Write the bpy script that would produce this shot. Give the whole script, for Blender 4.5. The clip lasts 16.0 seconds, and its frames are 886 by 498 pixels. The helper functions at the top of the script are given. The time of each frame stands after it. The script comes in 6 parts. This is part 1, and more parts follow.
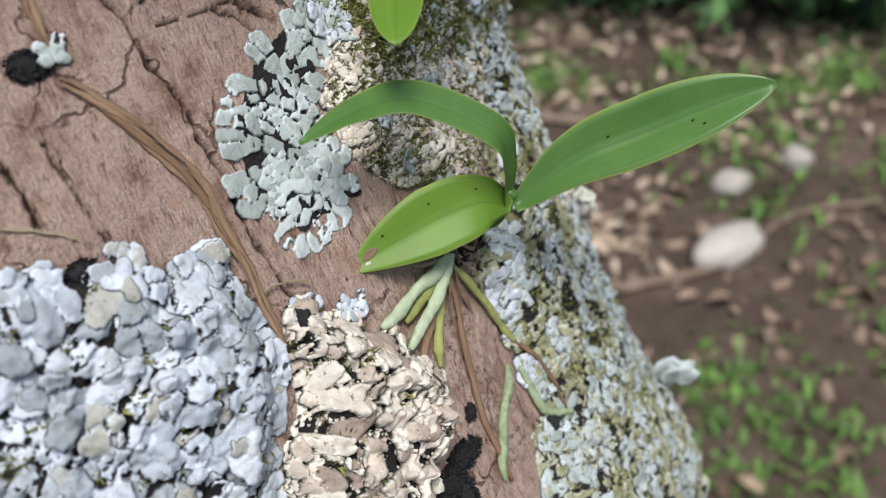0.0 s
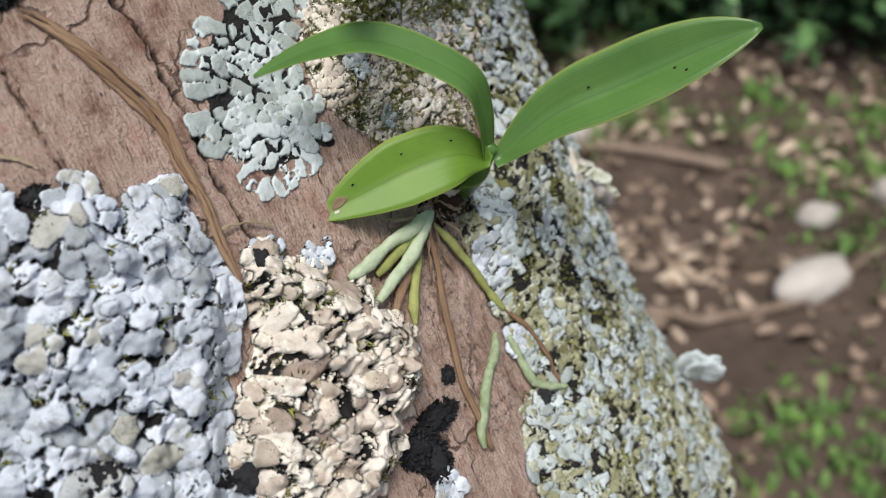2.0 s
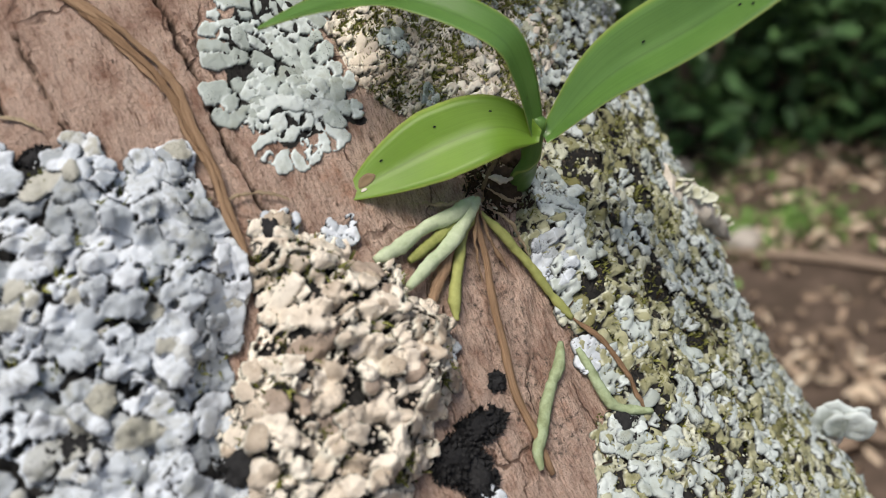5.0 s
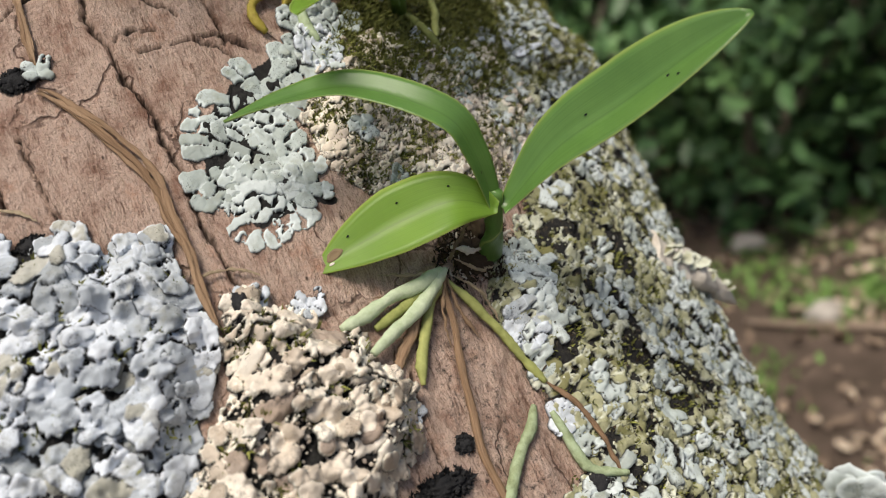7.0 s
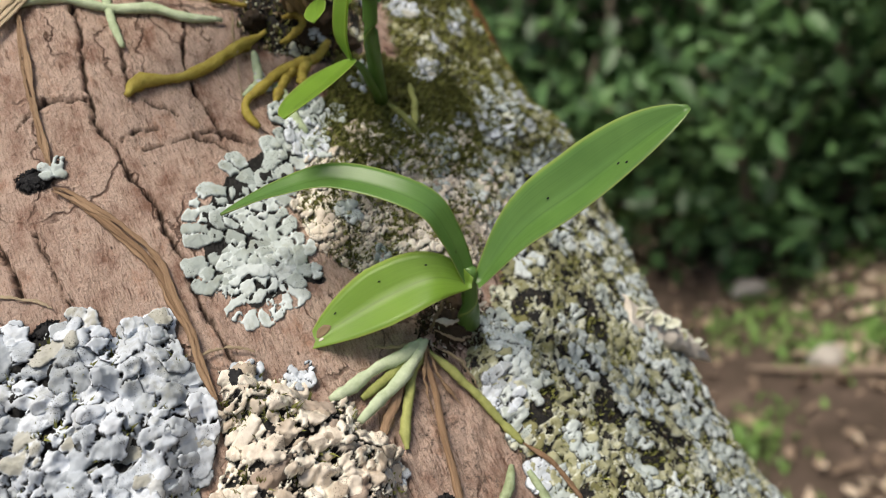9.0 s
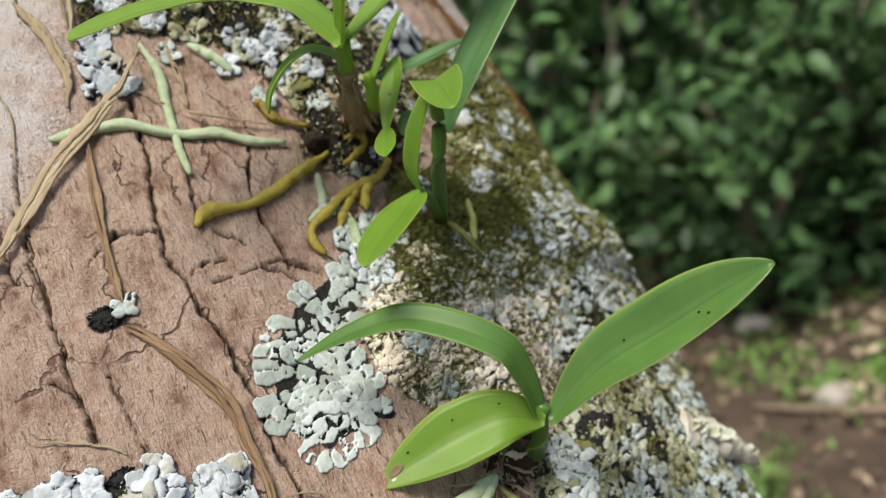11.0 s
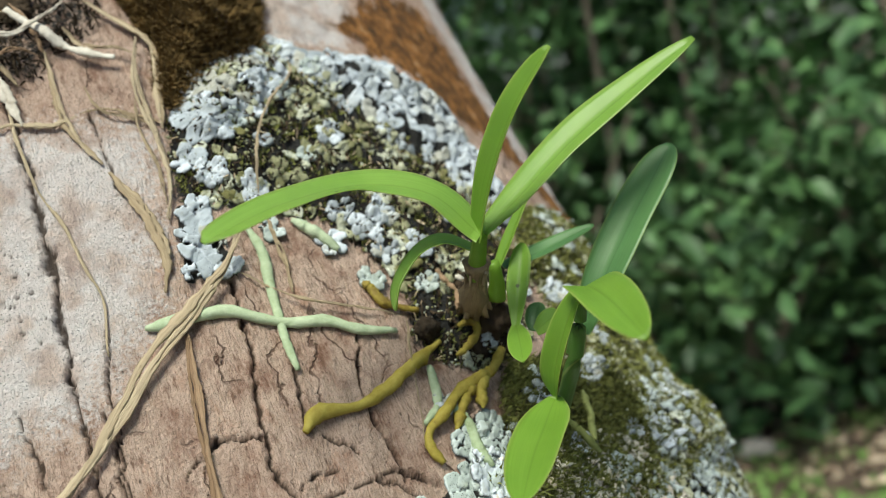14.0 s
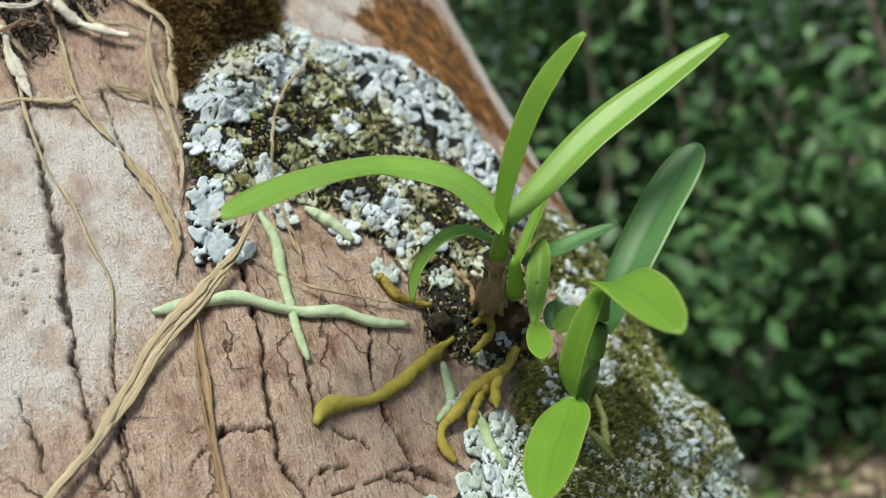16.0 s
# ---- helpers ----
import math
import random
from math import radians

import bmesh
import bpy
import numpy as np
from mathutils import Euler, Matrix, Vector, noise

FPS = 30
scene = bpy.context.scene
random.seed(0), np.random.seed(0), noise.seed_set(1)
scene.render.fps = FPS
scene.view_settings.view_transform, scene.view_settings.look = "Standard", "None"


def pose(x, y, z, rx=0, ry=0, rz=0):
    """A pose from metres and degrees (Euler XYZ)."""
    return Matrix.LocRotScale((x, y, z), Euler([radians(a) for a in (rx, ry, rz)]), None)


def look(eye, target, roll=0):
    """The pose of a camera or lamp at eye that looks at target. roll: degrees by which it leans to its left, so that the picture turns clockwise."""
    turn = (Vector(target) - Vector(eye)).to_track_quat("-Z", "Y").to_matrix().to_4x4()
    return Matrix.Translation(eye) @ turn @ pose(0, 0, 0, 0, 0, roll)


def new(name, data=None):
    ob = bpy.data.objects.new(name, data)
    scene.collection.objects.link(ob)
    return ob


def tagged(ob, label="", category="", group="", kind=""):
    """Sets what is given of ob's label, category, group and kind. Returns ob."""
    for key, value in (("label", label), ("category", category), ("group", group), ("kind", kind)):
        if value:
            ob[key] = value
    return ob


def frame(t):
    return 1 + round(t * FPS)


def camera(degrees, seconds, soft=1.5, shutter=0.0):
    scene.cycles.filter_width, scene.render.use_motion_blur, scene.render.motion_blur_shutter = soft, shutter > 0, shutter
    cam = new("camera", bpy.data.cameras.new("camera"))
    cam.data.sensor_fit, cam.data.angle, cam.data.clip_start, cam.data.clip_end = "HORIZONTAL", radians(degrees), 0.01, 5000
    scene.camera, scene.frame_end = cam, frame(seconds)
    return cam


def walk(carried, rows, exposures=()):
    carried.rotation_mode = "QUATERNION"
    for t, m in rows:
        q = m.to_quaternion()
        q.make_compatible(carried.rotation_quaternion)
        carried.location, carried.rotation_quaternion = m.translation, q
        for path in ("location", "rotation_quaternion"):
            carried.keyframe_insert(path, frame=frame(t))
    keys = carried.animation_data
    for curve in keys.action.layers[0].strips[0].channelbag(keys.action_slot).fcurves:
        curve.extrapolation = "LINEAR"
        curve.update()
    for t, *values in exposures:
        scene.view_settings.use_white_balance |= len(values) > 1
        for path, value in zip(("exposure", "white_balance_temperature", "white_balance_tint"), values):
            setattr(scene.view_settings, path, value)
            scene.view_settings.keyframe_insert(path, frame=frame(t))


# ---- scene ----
cam = camera(54.6, 16.0, 1.0)
PATH = [
    (0, (0.006, 0.005, 1.154), (-0.039, 1.561, -0.101), -0.4),
    (0.5, (0.013, 0.005, 1.148), (-0.07, 1.564, -0.102), -0.8),
    (1, (0.02, 0.003, 1.142), (-0.11, 1.571, -0.092), -1.5),
    (1.5, (0.027, 0.001, 1.138), (-0.154, 1.584, -0.071), -2.4),
    (2, (0.033, -0.002, 1.134), (-0.21, 1.595, -0.046), -3.6),
    (2.5, (0.034, -0.001, 1.128), (-0.276, 1.611, -0.014), -4.8),
    (3, (0.037, 0.003, 1.123), (-0.349, 1.621, 0.013), -5.9),
    (3.5, (0.045, 0.002, 1.118), (-0.412, 1.63, 0.05), -7.1),
    (6, (0.069, 0.007, 1.081), (-0.659, 1.703, 0.31), -12.7),
    (6.5, (0.079, 0.004, 1.086), (-0.693, 1.7, 0.361), -13.6),
    (7, (0.085, 0.002, 1.087), (-0.702, 1.713, 0.415), -14.3),
    (7.5, (0.092, -0.002, 1.087), (-0.697, 1.724, 0.456), -14.9),
    (8, (0.099, -0.005, 1.087), (-0.687, 1.734, 0.489), -15.2),
    (10.5, (0.096, -0.014, 1.123), (-0.682, 1.751, 0.594), -15.6),
    (11, (0.085, -0.006, 1.128), (-0.682, 1.77, 0.623), -15.2),
    (11.5, (0.075, 0.002, 1.134), (-0.673, 1.804, 0.692), -15.1),
    (12, (0.067, 0.008, 1.14), (-0.671, 1.822, 0.735), -14.6),
    (12.5, (0.06, 0.01, 1.145), (-0.667, 1.838, 0.786), -14.3),
    (13, (0.055, 0.011, 1.15), (-0.668, 1.848, 0.83), -13.9),
    (13.5, (0.05, 0.011, 1.154), (-0.665, 1.855, 0.856), -13.5),
    (14, (0.047, 0.009, 1.156), (-0.66, 1.859, 0.875), -13.1),
    (14.5, (0.044, 0.009, 1.155), (-0.658, 1.862, 0.882), -12.7),
    (15, (0.04, 0.009, 1.155), (-0.653, 1.866, 0.884), -12.2),
    (15.5, (0.038, 0.009, 1.154), (-0.647, 1.869, 0.889), -11.6),
    (16, (0.037, 0.011, 1.151), (-0.64, 1.876, 0.901), -10.8),
]
walk(cam, [(t, look(eye, target, roll)) for t, eye, target, roll in PATH], [(0.0, -0.12, 6080, 9), (3.0, -0.13, 6360, 9), (8.0, 0.0, 6850, 9), (10.5, 0.08, 6800, 6), (13.0, 0.15, 6500, -2), (16.0, 0.18, 6450, -6)])
cam.data.dof.use_dof = True
cam.data.dof.focus_distance = 0.203
cam.data.dof.aperture_fstop = 12.0

# ---- daylight under a bright, thinly clouded sky ----
world = bpy.data.worlds.new("sky")
scene.world = world
world.use_nodes = True
SUN_DIR = Vector((0.06, -0.44, 1.0)).normalized()
sky = world.node_tree.nodes.new("ShaderNodeTexSky")
sky.sky_type, sky.sun_disc = "NISHITA", False
sky.sun_elevation = math.asin(SUN_DIR.z)
sky.sun_rotation = math.atan2(SUN_DIR.x, SUN_DIR.y)
sky.dust_density = 3.0
background = world.node_tree.nodes["Background"]
world.node_tree.links.new(sky.outputs[0], background.inputs[0])
background.inputs[1].default_value = 0.097
sun = new("sun", bpy.data.lights.new("sun", "SUN"))
sun.data.energy, sun.data.angle, sun.data.color = 3.85, radians(24), (1.0, 0.94, 0.85)
sun.matrix_world = look((0, 0, 5), Vector((0, 0, 5)) - SUN_DIR)


# ---- materials ----
class Mat:
    """A small wrapper round a node material with one principled shader."""

    def __init__(self, name, rough=0.6, spec=0.4):
        self.m = bpy.data.materials.new(name)
        self.m.use_nodes = True
        self.t = self.m.node_tree
        self.b = self.t.nodes["Principled BSDF"]
        self.b.inputs["Roughness"].default_value = rough
        self.b.inputs["Specular IOR Level"].default_value = spec

    def node(self, kind, **values):
        n = self.t.nodes.new(kind)
        for k, v in values.items():
            n.inputs[k].default_value = v
        return n

    def link(self, a, b):
        self.t.links.new(a, b)
        return a

    def attr(self, name):
        n = self.t.nodes.new("ShaderNodeAttribute")
        n.attribute_name = name
        return n

    def coord(self, kind="Object"):
        return self.t.nodes.new("ShaderNodeTexCoord").outputs[kind]

    def scaled(self, vec, scale):
        n = self.t.nodes.new("ShaderNodeMapping")
        n.inputs["Scale"].default_value = scale
        self.link(vec, n.inputs["Vector"])
        return n.outputs[0]

    def noise(self, scale, detail=4.0, vec=None, rough=0.55):
        n = self.node("ShaderNodeTexNoise", Scale=scale, Detail=detail, Roughness=rough)
        if vec is not None:
            self.link(vec, n.inputs["Vector"])
        return n.outputs["Fac"]

    def voronoi(self, scale, vec=None, feature="F1", out="Distance"):
        n = self.node("ShaderNodeTexVoronoi", Scale=scale)
        n.feature = feature
        if vec is not None:
            self.link(vec, n.inputs["Vector"])
        return n.outputs[out]

    def ramp(self, fac, stops):
        n = self.t.nodes.new("ShaderNodeValToRGB")
        el = n.color_ramp.elements
        while len(el) < len(stops):
            el.new(0.5)
        for e, (p, c) in zip(el, stops):
            e.position = p
            e.color = (*c, 1) if len(c) == 3 else (c[0], c[0], c[0], 1)
        self.link(fac, n.inputs[0])
        return n.outputs[0]

    def mix(self, fac, a, b, mode="MIX"):
        n = self.t.nodes.new("ShaderNodeMix")
        n.data_type, n.blend_type = "RGBA", mode
        for value, socket in ((fac, n.inputs[0]), (a, n.inputs[6]), (b, n.inputs[7])):
            if isinstance(value, (int, float)):
                socket.default_value = value
            elif isinstance(value, tuple):
                socket.default_value = (*value, 1)
            else:
                self.link(value, socket)
        return n.outputs[2]

    def math(self, op, a, b=0.0):
        n = self.t.nodes.new("ShaderNodeMath")
        n.operation = op
        for value, socket in ((a, n.inputs[0]), (b, n.inputs[1])):
            if isinstance(value, (int, float)):
                socket.default_value = value
            else:
                self.link(value, socket)
        return n.outputs[0]

    def rand(self):
        """One number for each piece, whether it is an object or an island of a joined mesh."""
        a = self.t.nodes.new("ShaderNodeObjectInfo").outputs["Random"]
        b = self.t.nodes.new("ShaderNodeNewGeometry").outputs["Random Per Island"]
        return self.math("FRACT", self.math("ADD", a, b))

    def bump(self, height, strength=0.5, dist=0.001):
        n = self.node("ShaderNodeBump", Strength=strength, Distance=dist)
        self.link(height, n.inputs["Height"])
        return self.link(n.outputs[0], self.b.inputs["Normal"])

    def color(self, c):
        if isinstance(c, tuple):
            self.b.inputs["Base Color"].default_value = (*c, 1)
        else:
            self.link(c, self.b.inputs["Base Color"])


def rgb(socket_mat, socket, n):
    s = socket_mat.t.nodes.new("ShaderNodeSeparateColor")
    socket_mat.link(socket, s.inputs[0])
    return s.outputs[n]


def bark_material():
    m = Mat("bark", 0.78, 0.25)
    us = m.attr("us").outputs["Vector"]
    grain = m.noise(1.0, 5, m.scaled(us, (1.8, 0.34, 1)))
    blotch = m.noise(0.085, 7, m.scaled(us, (1.0, 0.7, 1)), 0.68)
    fine = m.noise(1.1, 6, us, 0.7)
    base = m.ramp(blotch, [(0.34, (0.30, 0.165, 0.12)), (0.44, (0.55, 0.38, 0.305)), (0.55, (0.71, 0.53, 0.44)), (0.68, (0.52, 0.31, 0.225))])
    base = m.mix(m.ramp(grain, [(0.3, (0.45,)), (0.5, (0.0,))]), base, (0.19, 0.10, 0.07))
    base = m.mix(m.ramp(fine, [(0.54, (0.0,)), (0.70, (0.7,))]), base, (0.66, 0.49, 0.41))
    streak = m.noise(1.0, 4, m.scaled(us, (0.6, 0.13, 1)), 0.75)
    base = m.mix(m.ramp(streak, [(0.33, (0.8,)), (0.45, (0.0,))]), base, (0.19, 0.10, 0.068))
    base = m.mix(m.ramp(streak, [(0.55, (0.0,)), (0.68, (0.55,))]), base, (0.70, 0.53, 0.45))
    base = m.mix(m.ramp(m.noise(2.4, 3, us, 0.8), [(0.57, (0.0,)), (0.67, (0.8,))]), base, (0.11, 0.065, 0.05))
    base = m.mix(m.ramp(m.noise(1.9, 5, m.scaled(us, (1, 0.5, 1)), 0.75), [(0.3, (0.75,)), (0.45, (0.0,))]), base, (0.16, 0.085, 0.06))
    # dark flecks and pits
    fleck = m.ramp(m.voronoi(0.32, m.scaled(us, (1, 0.55, 1))), [(0.05, (1.0,)), (0.13, (0.0,))])
    base = m.mix(m.math("MULTIPLY", fleck, m.ramp(m.noise(0.09, 2, us), [(0.48, (0.0,)), (0.58, (0.9,))])), base, (0.07, 0.045, 0.035))
    # a net of hairline cracks
    warp = m.t.nodes.new("ShaderNodeVectorMath")
    warp.operation = "MULTIPLY_ADD"
    wob = m.node("ShaderNodeTexNoise", Scale=0.14, Detail=4.0)
    m.link(us, wob.inputs["Vector"])
    m.link(wob.outputs["Color"], warp.inputs[0])
    warp.inputs[1].default_value = (11, 11, 0)
    m.link(us, warp.inputs[2])
    net = m.voronoi(0.06, m.scaled(warp.outputs[0], (1.0, 0.55, 1)), "DISTANCE_TO_EDGE")
    hair = m.math("MULTIPLY", m.ramp(net, [(0.008, (1.0,)), (0.020, (0.0,))]), m.ramp(m.math("SUBTRACT", m.noise(0.035, 2, us), m.math("MULTIPLY", rgb(m, m.attr("stain").outputs["Color"], 2), 0.3)), [(0.46, (0.0,)), (0.54, (1.0,))]))
    base = m.mix(m.math("MULTIPLY", hair, 0.75), base, (0.10, 0.05, 0.035))
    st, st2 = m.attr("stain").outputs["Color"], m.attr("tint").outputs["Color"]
    broken = m.noise(0.55, 6, us, 0.75)
    pale = m.ramp(m.math("ADD", rgb(m, st, 2), m.math("MULTIPLY", m.math("SUBTRACT", broken, 0.5), 1.8)), [(0.36, (0.0,)), (0.7, (0.9,))])
    pale = m.math("MULTIPLY", pale, m.ramp(m.noise(0.07, 3, us), [(0.38, (0.35,)), (0.52, (1.0,))]))
    base = m.mix(pale, base, m.mix(m.noise(0.2, 4, us), (0.78, 0.66, 0.64), (0.89, 0.87, 0.88)))
    base = m.mix(m.math("MULTIPLY", pale, m.ramp(m.noise(1.5, 3, us, 0.8), [(0.57, (0.0,)), (0.65, (0.9,))])), base, (0.08, 0.065, 0.06))
    rust = m.ramp(m.math("ADD", rgb(m, st2, 0), m.math("MULTIPLY", m.math("SUBTRACT", m.noise(0.16, 6, m.scaled(us, (1, 0.6, 1)), 0.7), 0.5), 2.2)), [(0.40, (0.0,)), (0.58, (1.0,))])
    base = m.mix(rust, base, m.ramp(m.noise(0.22, 7, m.scaled(us, (1, 0.45, 1)), 0.78), [(0.34, (0.035, 0.022, 0.012)), (0.47, (0.16, 0.075, 0.025)), (0.57, (0.40, 0.17, 0.045)), (0.66, (0.46, 0.30, 0.16)), (0.76, (0.62, 0.56, 0.48))]))
    green = m.ramp(m.math("ADD", rgb(m, st, 0), m.math("SUBTRACT", broken, 0.5)), [(0.38, (0.0,)), (0.7, (1.0,))])
    mossy = m.ramp(m.noise(0.35, 6, us, 0.75), [(0.3, (0.03, 0.03, 0.012)), (0.48, (0.12, 0.11, 0.035)), (0.62, (0.26, 0.24, 0.12)), (0.78, (0.42, 0.40, 0.30))])
    base = m.mix(green, base, mossy)
    crust = m.ramp(m.math("ADD", rgb(m, st2, 2), m.math("SUBTRACT", broken, 0.5)), [(0.4, (0.0,)), (0.65, (1.0,))])
    base = m.mix(crust, base, m.ramp(m.noise(0.5, 6, us, 0.75), [(0.3, (0.06, 0.055, 0.045)), (0.46, (0.33, 0.31, 0.25)), (0.6, (0.55, 0.54, 0.48)), (0.75, (0.25, 0.23, 0.13))]))
    black = m.ramp(m.math("ADD", rgb(m, st, 1), m.math("SUBTRACT", broken, 0.5)), [(0.45, (0.0,)), (0.62, (1.0,))])
    base = m.mix(black, base, m.mix(m.noise(0.8, 3, us), (0.012, 0.012, 0.014), (0.05, 0.048, 0.045)))
    # cracks and pits get a near-black colour: dark stain plus painted-in shade
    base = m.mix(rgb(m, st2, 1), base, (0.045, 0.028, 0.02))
    m.color(base)
    h = m.math("ADD", m.math("MULTIPLY", grain, 0.5), m.math("MULTIPLY", fine, 0.7))
    h = m.math("SUBTRACT", h, m.math("MULTIPLY", hair, 0.45))
    m.bump(h, 1.0, 0.0024)
    return m.m


def lichen_material(name, low, mid, high, speck=0.5, soil=(0.25, 0.25, 0.16), rough=0.35, odd=None):
    m = Mat(name, 0.82, 0.2)
    gen = m.t.nodes.new("ShaderNodeNewGeometry").outputs["Position"]
    r = m.rand()
    base = m.ramp(m.math("ADD", m.math("MULTIPLY", r, 0.6), m.math("MULTIPLY", m.noise(170, 4, gen), 0.5)), [(0.15, low), (0.5, mid), (0.85, high)])
    if odd:
        base = m.mix(m.ramp(m.math("FRACT", m.math("MULTIPLY", r, 7.13)), [(0.90, (0.0,)), (0.93, (0.8,))]), base, odd)
    rim = m.attr("rim").outputs["Fac"]
    patchy = m.noise(420, 5, gen, 0.7)
    worn = m.ramp(m.noise(75, 3, gen), [(0.42, (0.12,)), (0.62, (0.85,))])
    base = m.mix(m.math("MULTIPLY", m.math("MULTIPLY", m.math("SUBTRACT", 1.0, rim), worn), m.ramp(patchy, [(0.38, (0.0,)), (0.66, (0.9,))])), base, soil)
    base = m.mix(m.ramp(rim, [(0.5, (0.0,)), (0.95, (0.75,))]), base, tuple(min(0.88, 1.14 * c) for c in high))
    dots = m.ramp(m.math("ADD", m.voronoi(2300, gen), m.math("MULTIPLY", m.noise(900, 2, gen), 0.5)), [(0.44, (1.0,)), (0.56, (0.0,))])
    where = m.ramp(m.noise(130, 3, gen), [(0.51, (0.0,)), (0.60, (speck,))])
    base = m.mix(m.math("MULTIPLY", m.math("MULTIPLY", dots, where), m.ramp(rim, [(0.35, (1.0,)), (0.7, (0.0,))])), base, (0.035, 0.033, 0.03))
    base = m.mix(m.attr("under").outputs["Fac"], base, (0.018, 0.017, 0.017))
    m.color(base)
    m.bump(m.math("ADD", patchy, m.math("MULTIPLY", m.noise(1300, 3, gen), 0.5)), rough, 0.0006)
    return m.m


def leaf_material(name, dark, light, edge, gloss=0.38, thin=0.35):
    m = Mat(name, gloss, 0.6)
    v = m.attr("blade").outputs["Vector"]
    pos = m.coord("Object")
    stripe = m.noise(1.0, 3, m.scaled(v, (38, 1.6, 1)))
    base = m.ramp(m.math("ADD", m.math("MULTIPLY", stripe, 0.6), m.math("MULTIPLY", m.noise(85, 4, pos), 0.4)), [(0.3, dark), (0.7, light)])
    sep = m.t.nodes.new("ShaderNodeSeparateXYZ")
    m.link(v, sep.inputs[0])
    across = m.math("ABSOLUTE", sep.outputs[0])
    base = m.mix(m.ramp(across, [(0.0, (0.45,)), (0.06, (0.0,))]), base, tuple(0.6 * c for c in dark))
    base = m.mix(m.ramp(across, [(0.9, (0.0,)), (0.97, (0.8,))]), base, edge)
    base = m.mix(m.ramp(m.math("ADD", sep.outputs[1], m.math("MULTIPLY", m.noise(300, 3, pos), 0.15)), [(1.04, (0.0,)), (1.09, (0.7,))]), base, edge)
    specks = m.ramp(m.voronoi(95, pos), [(0.045, (1.0,)), (0.07, (0.0,))])
    base = m.mix(m.math("MULTIPLY", specks, m.ramp(m.noise(40, 2, pos), [(0.5, (0.0,)), (0.56, (0.9,))])), base, (0.02, 0.02, 0.012))
    m.color(base)
    m.bump(m.math("ADD", stripe, m.math("MULTIPLY", m.noise(700, 3, pos), 0.4)), 0.10, 0.0005)
    tr = m.t.nodes.new("ShaderNodeBsdfTranslucent")
    m.link(m.mix(0.5, base, edge), tr.inputs[0])
    mixer = m.node("ShaderNodeMixShader", Fac=thin)
    out = m.t.nodes["Material Output"]
    m.link(m.b.outputs[0], mixer.inputs[1])
    m.link(tr.outputs[0], mixer.inputs[2])
    m.link(mixer.outputs[0], out.inputs[0])
    return m.m


def plain_material(name, a, b, scale=300, rough=0.7, bump=0.5, dist=0.0006, spec=0.3, c=None, stretch=None):
    m = Mat(name, rough, spec)
    pos = m.t.nodes.new("ShaderNodeNewGeometry").outputs["Position"]
    if stretch:
        pos = m.scaled(m.attr("blade").outputs["Vector"], stretch)
    n = m.noise(scale, 6, pos, 0.68)
    r = m.rand()
    mixf = m.math("ADD", m.math("MULTIPLY", n, 0.75), m.math("MULTIPLY", r, 0.3))
    stops = [(0.25, a), (0.75, b)] if c is None else [(0.25, a), (0.5, c), (0.8, b)]
    m.color(m.ramp(mixf, stops))
    m.bump(n, bump, dist)
    return m.m


BARK = bark_material()
LICHEN_BLUE = lichen_material("lichen_blue_grey", (0.24, 0.265, 0.29), (0.46, 0.505, 0.565), (0.64, 0.685, 0.755), 0.85, (0.25, 0.25, 0.20), 0.3, (0.40, 0.385, 0.32))
LICHEN_GREY = lichen_material("lichen_pale_grey", (0.27, 0.305, 0.29), (0.42, 0.475, 0.465), (0.58, 0.635, 0.64), 0.9, (0.25, 0.26, 0.19))
LICHEN_CREAM = lichen_material("lichen_cream", (0.33, 0.27, 0.21), (0.66, 0.58, 0.49), (0.82, 0.76, 0.67), 1.0, (0.25, 0.19, 0.14), 0.5, (0.30, 0.23, 0.19))
LICHEN_OLIVE = lichen_material("lichen_greenish", (0.13, 0.125, 0.045), (0.36, 0.36, 0.23), (0.62, 0.64, 0.55), 0.7, (0.13, 0.125, 0.04), 0.6, (0.16, 0.15, 0.05))
LEAF = leaf_material("orchid_leaf", (0.08, 0.185, 0.04), (0.16, 0.31, 0.075), (0.34, 0.44, 0.12), 0.32, 0.28)
LEAF_YOUNG = leaf_material("young_orchid_leaf", (0.20, 0.38, 0.045), (0.33, 0.54, 0.08), (0.52, 0.63, 0.17), 0.42, 0.55)
LEAF_MID = leaf_material("light_orchid_leaf", (0.23, 0.42, 0.07), (0.40, 0.62, 0.13), (0.46, 0.58, 0.17), 0.32, 0.5)
LEAF_DARK = leaf_material("dark_orchid_leaf", (0.09, 0.21, 0.07), (0.16, 0.33, 0.115), (0.25, 0.38, 0.12))
ROOT_PALE = plain_material("pale_green_root", (0.20, 0.24, 0.12), (0.56, 0.63, 0.46), 330, 0.75, 0.8, 0.0008, c=(0.38, 0.46, 0.29))
ROOT_OLIVE = plain_material("olive_root", (0.17, 0.19, 0.05), (0.38, 0.40, 0.14), 420, 0.7)
ROOT_YELLOW = plain_material("yellow_root", (0.13, 0.075, 0.02), (0.46, 0.39, 0.09), 330, 0.6, 0.8, 0.0008, c=(0.33, 0.26, 0.045))
STRAW = plain_material("dry_straw", (0.36, 0.26, 0.16), (0.66, 0.54, 0.38), 1.0, 0.75, 0.9, 0.0009, stretch=(6, 5, 1))
RUSSET = plain_material("dry_russet", (0.17, 0.095, 0.05), (0.45, 0.30, 0.19), 1.0, 0.7, 0.9, 0.0009, stretch=(6, 5, 1))
DEADWOOD = plain_material("dead_white_root", (0.36, 0.30, 0.24), (0.72, 0.67, 0.60), 300, 0.8, 0.7)
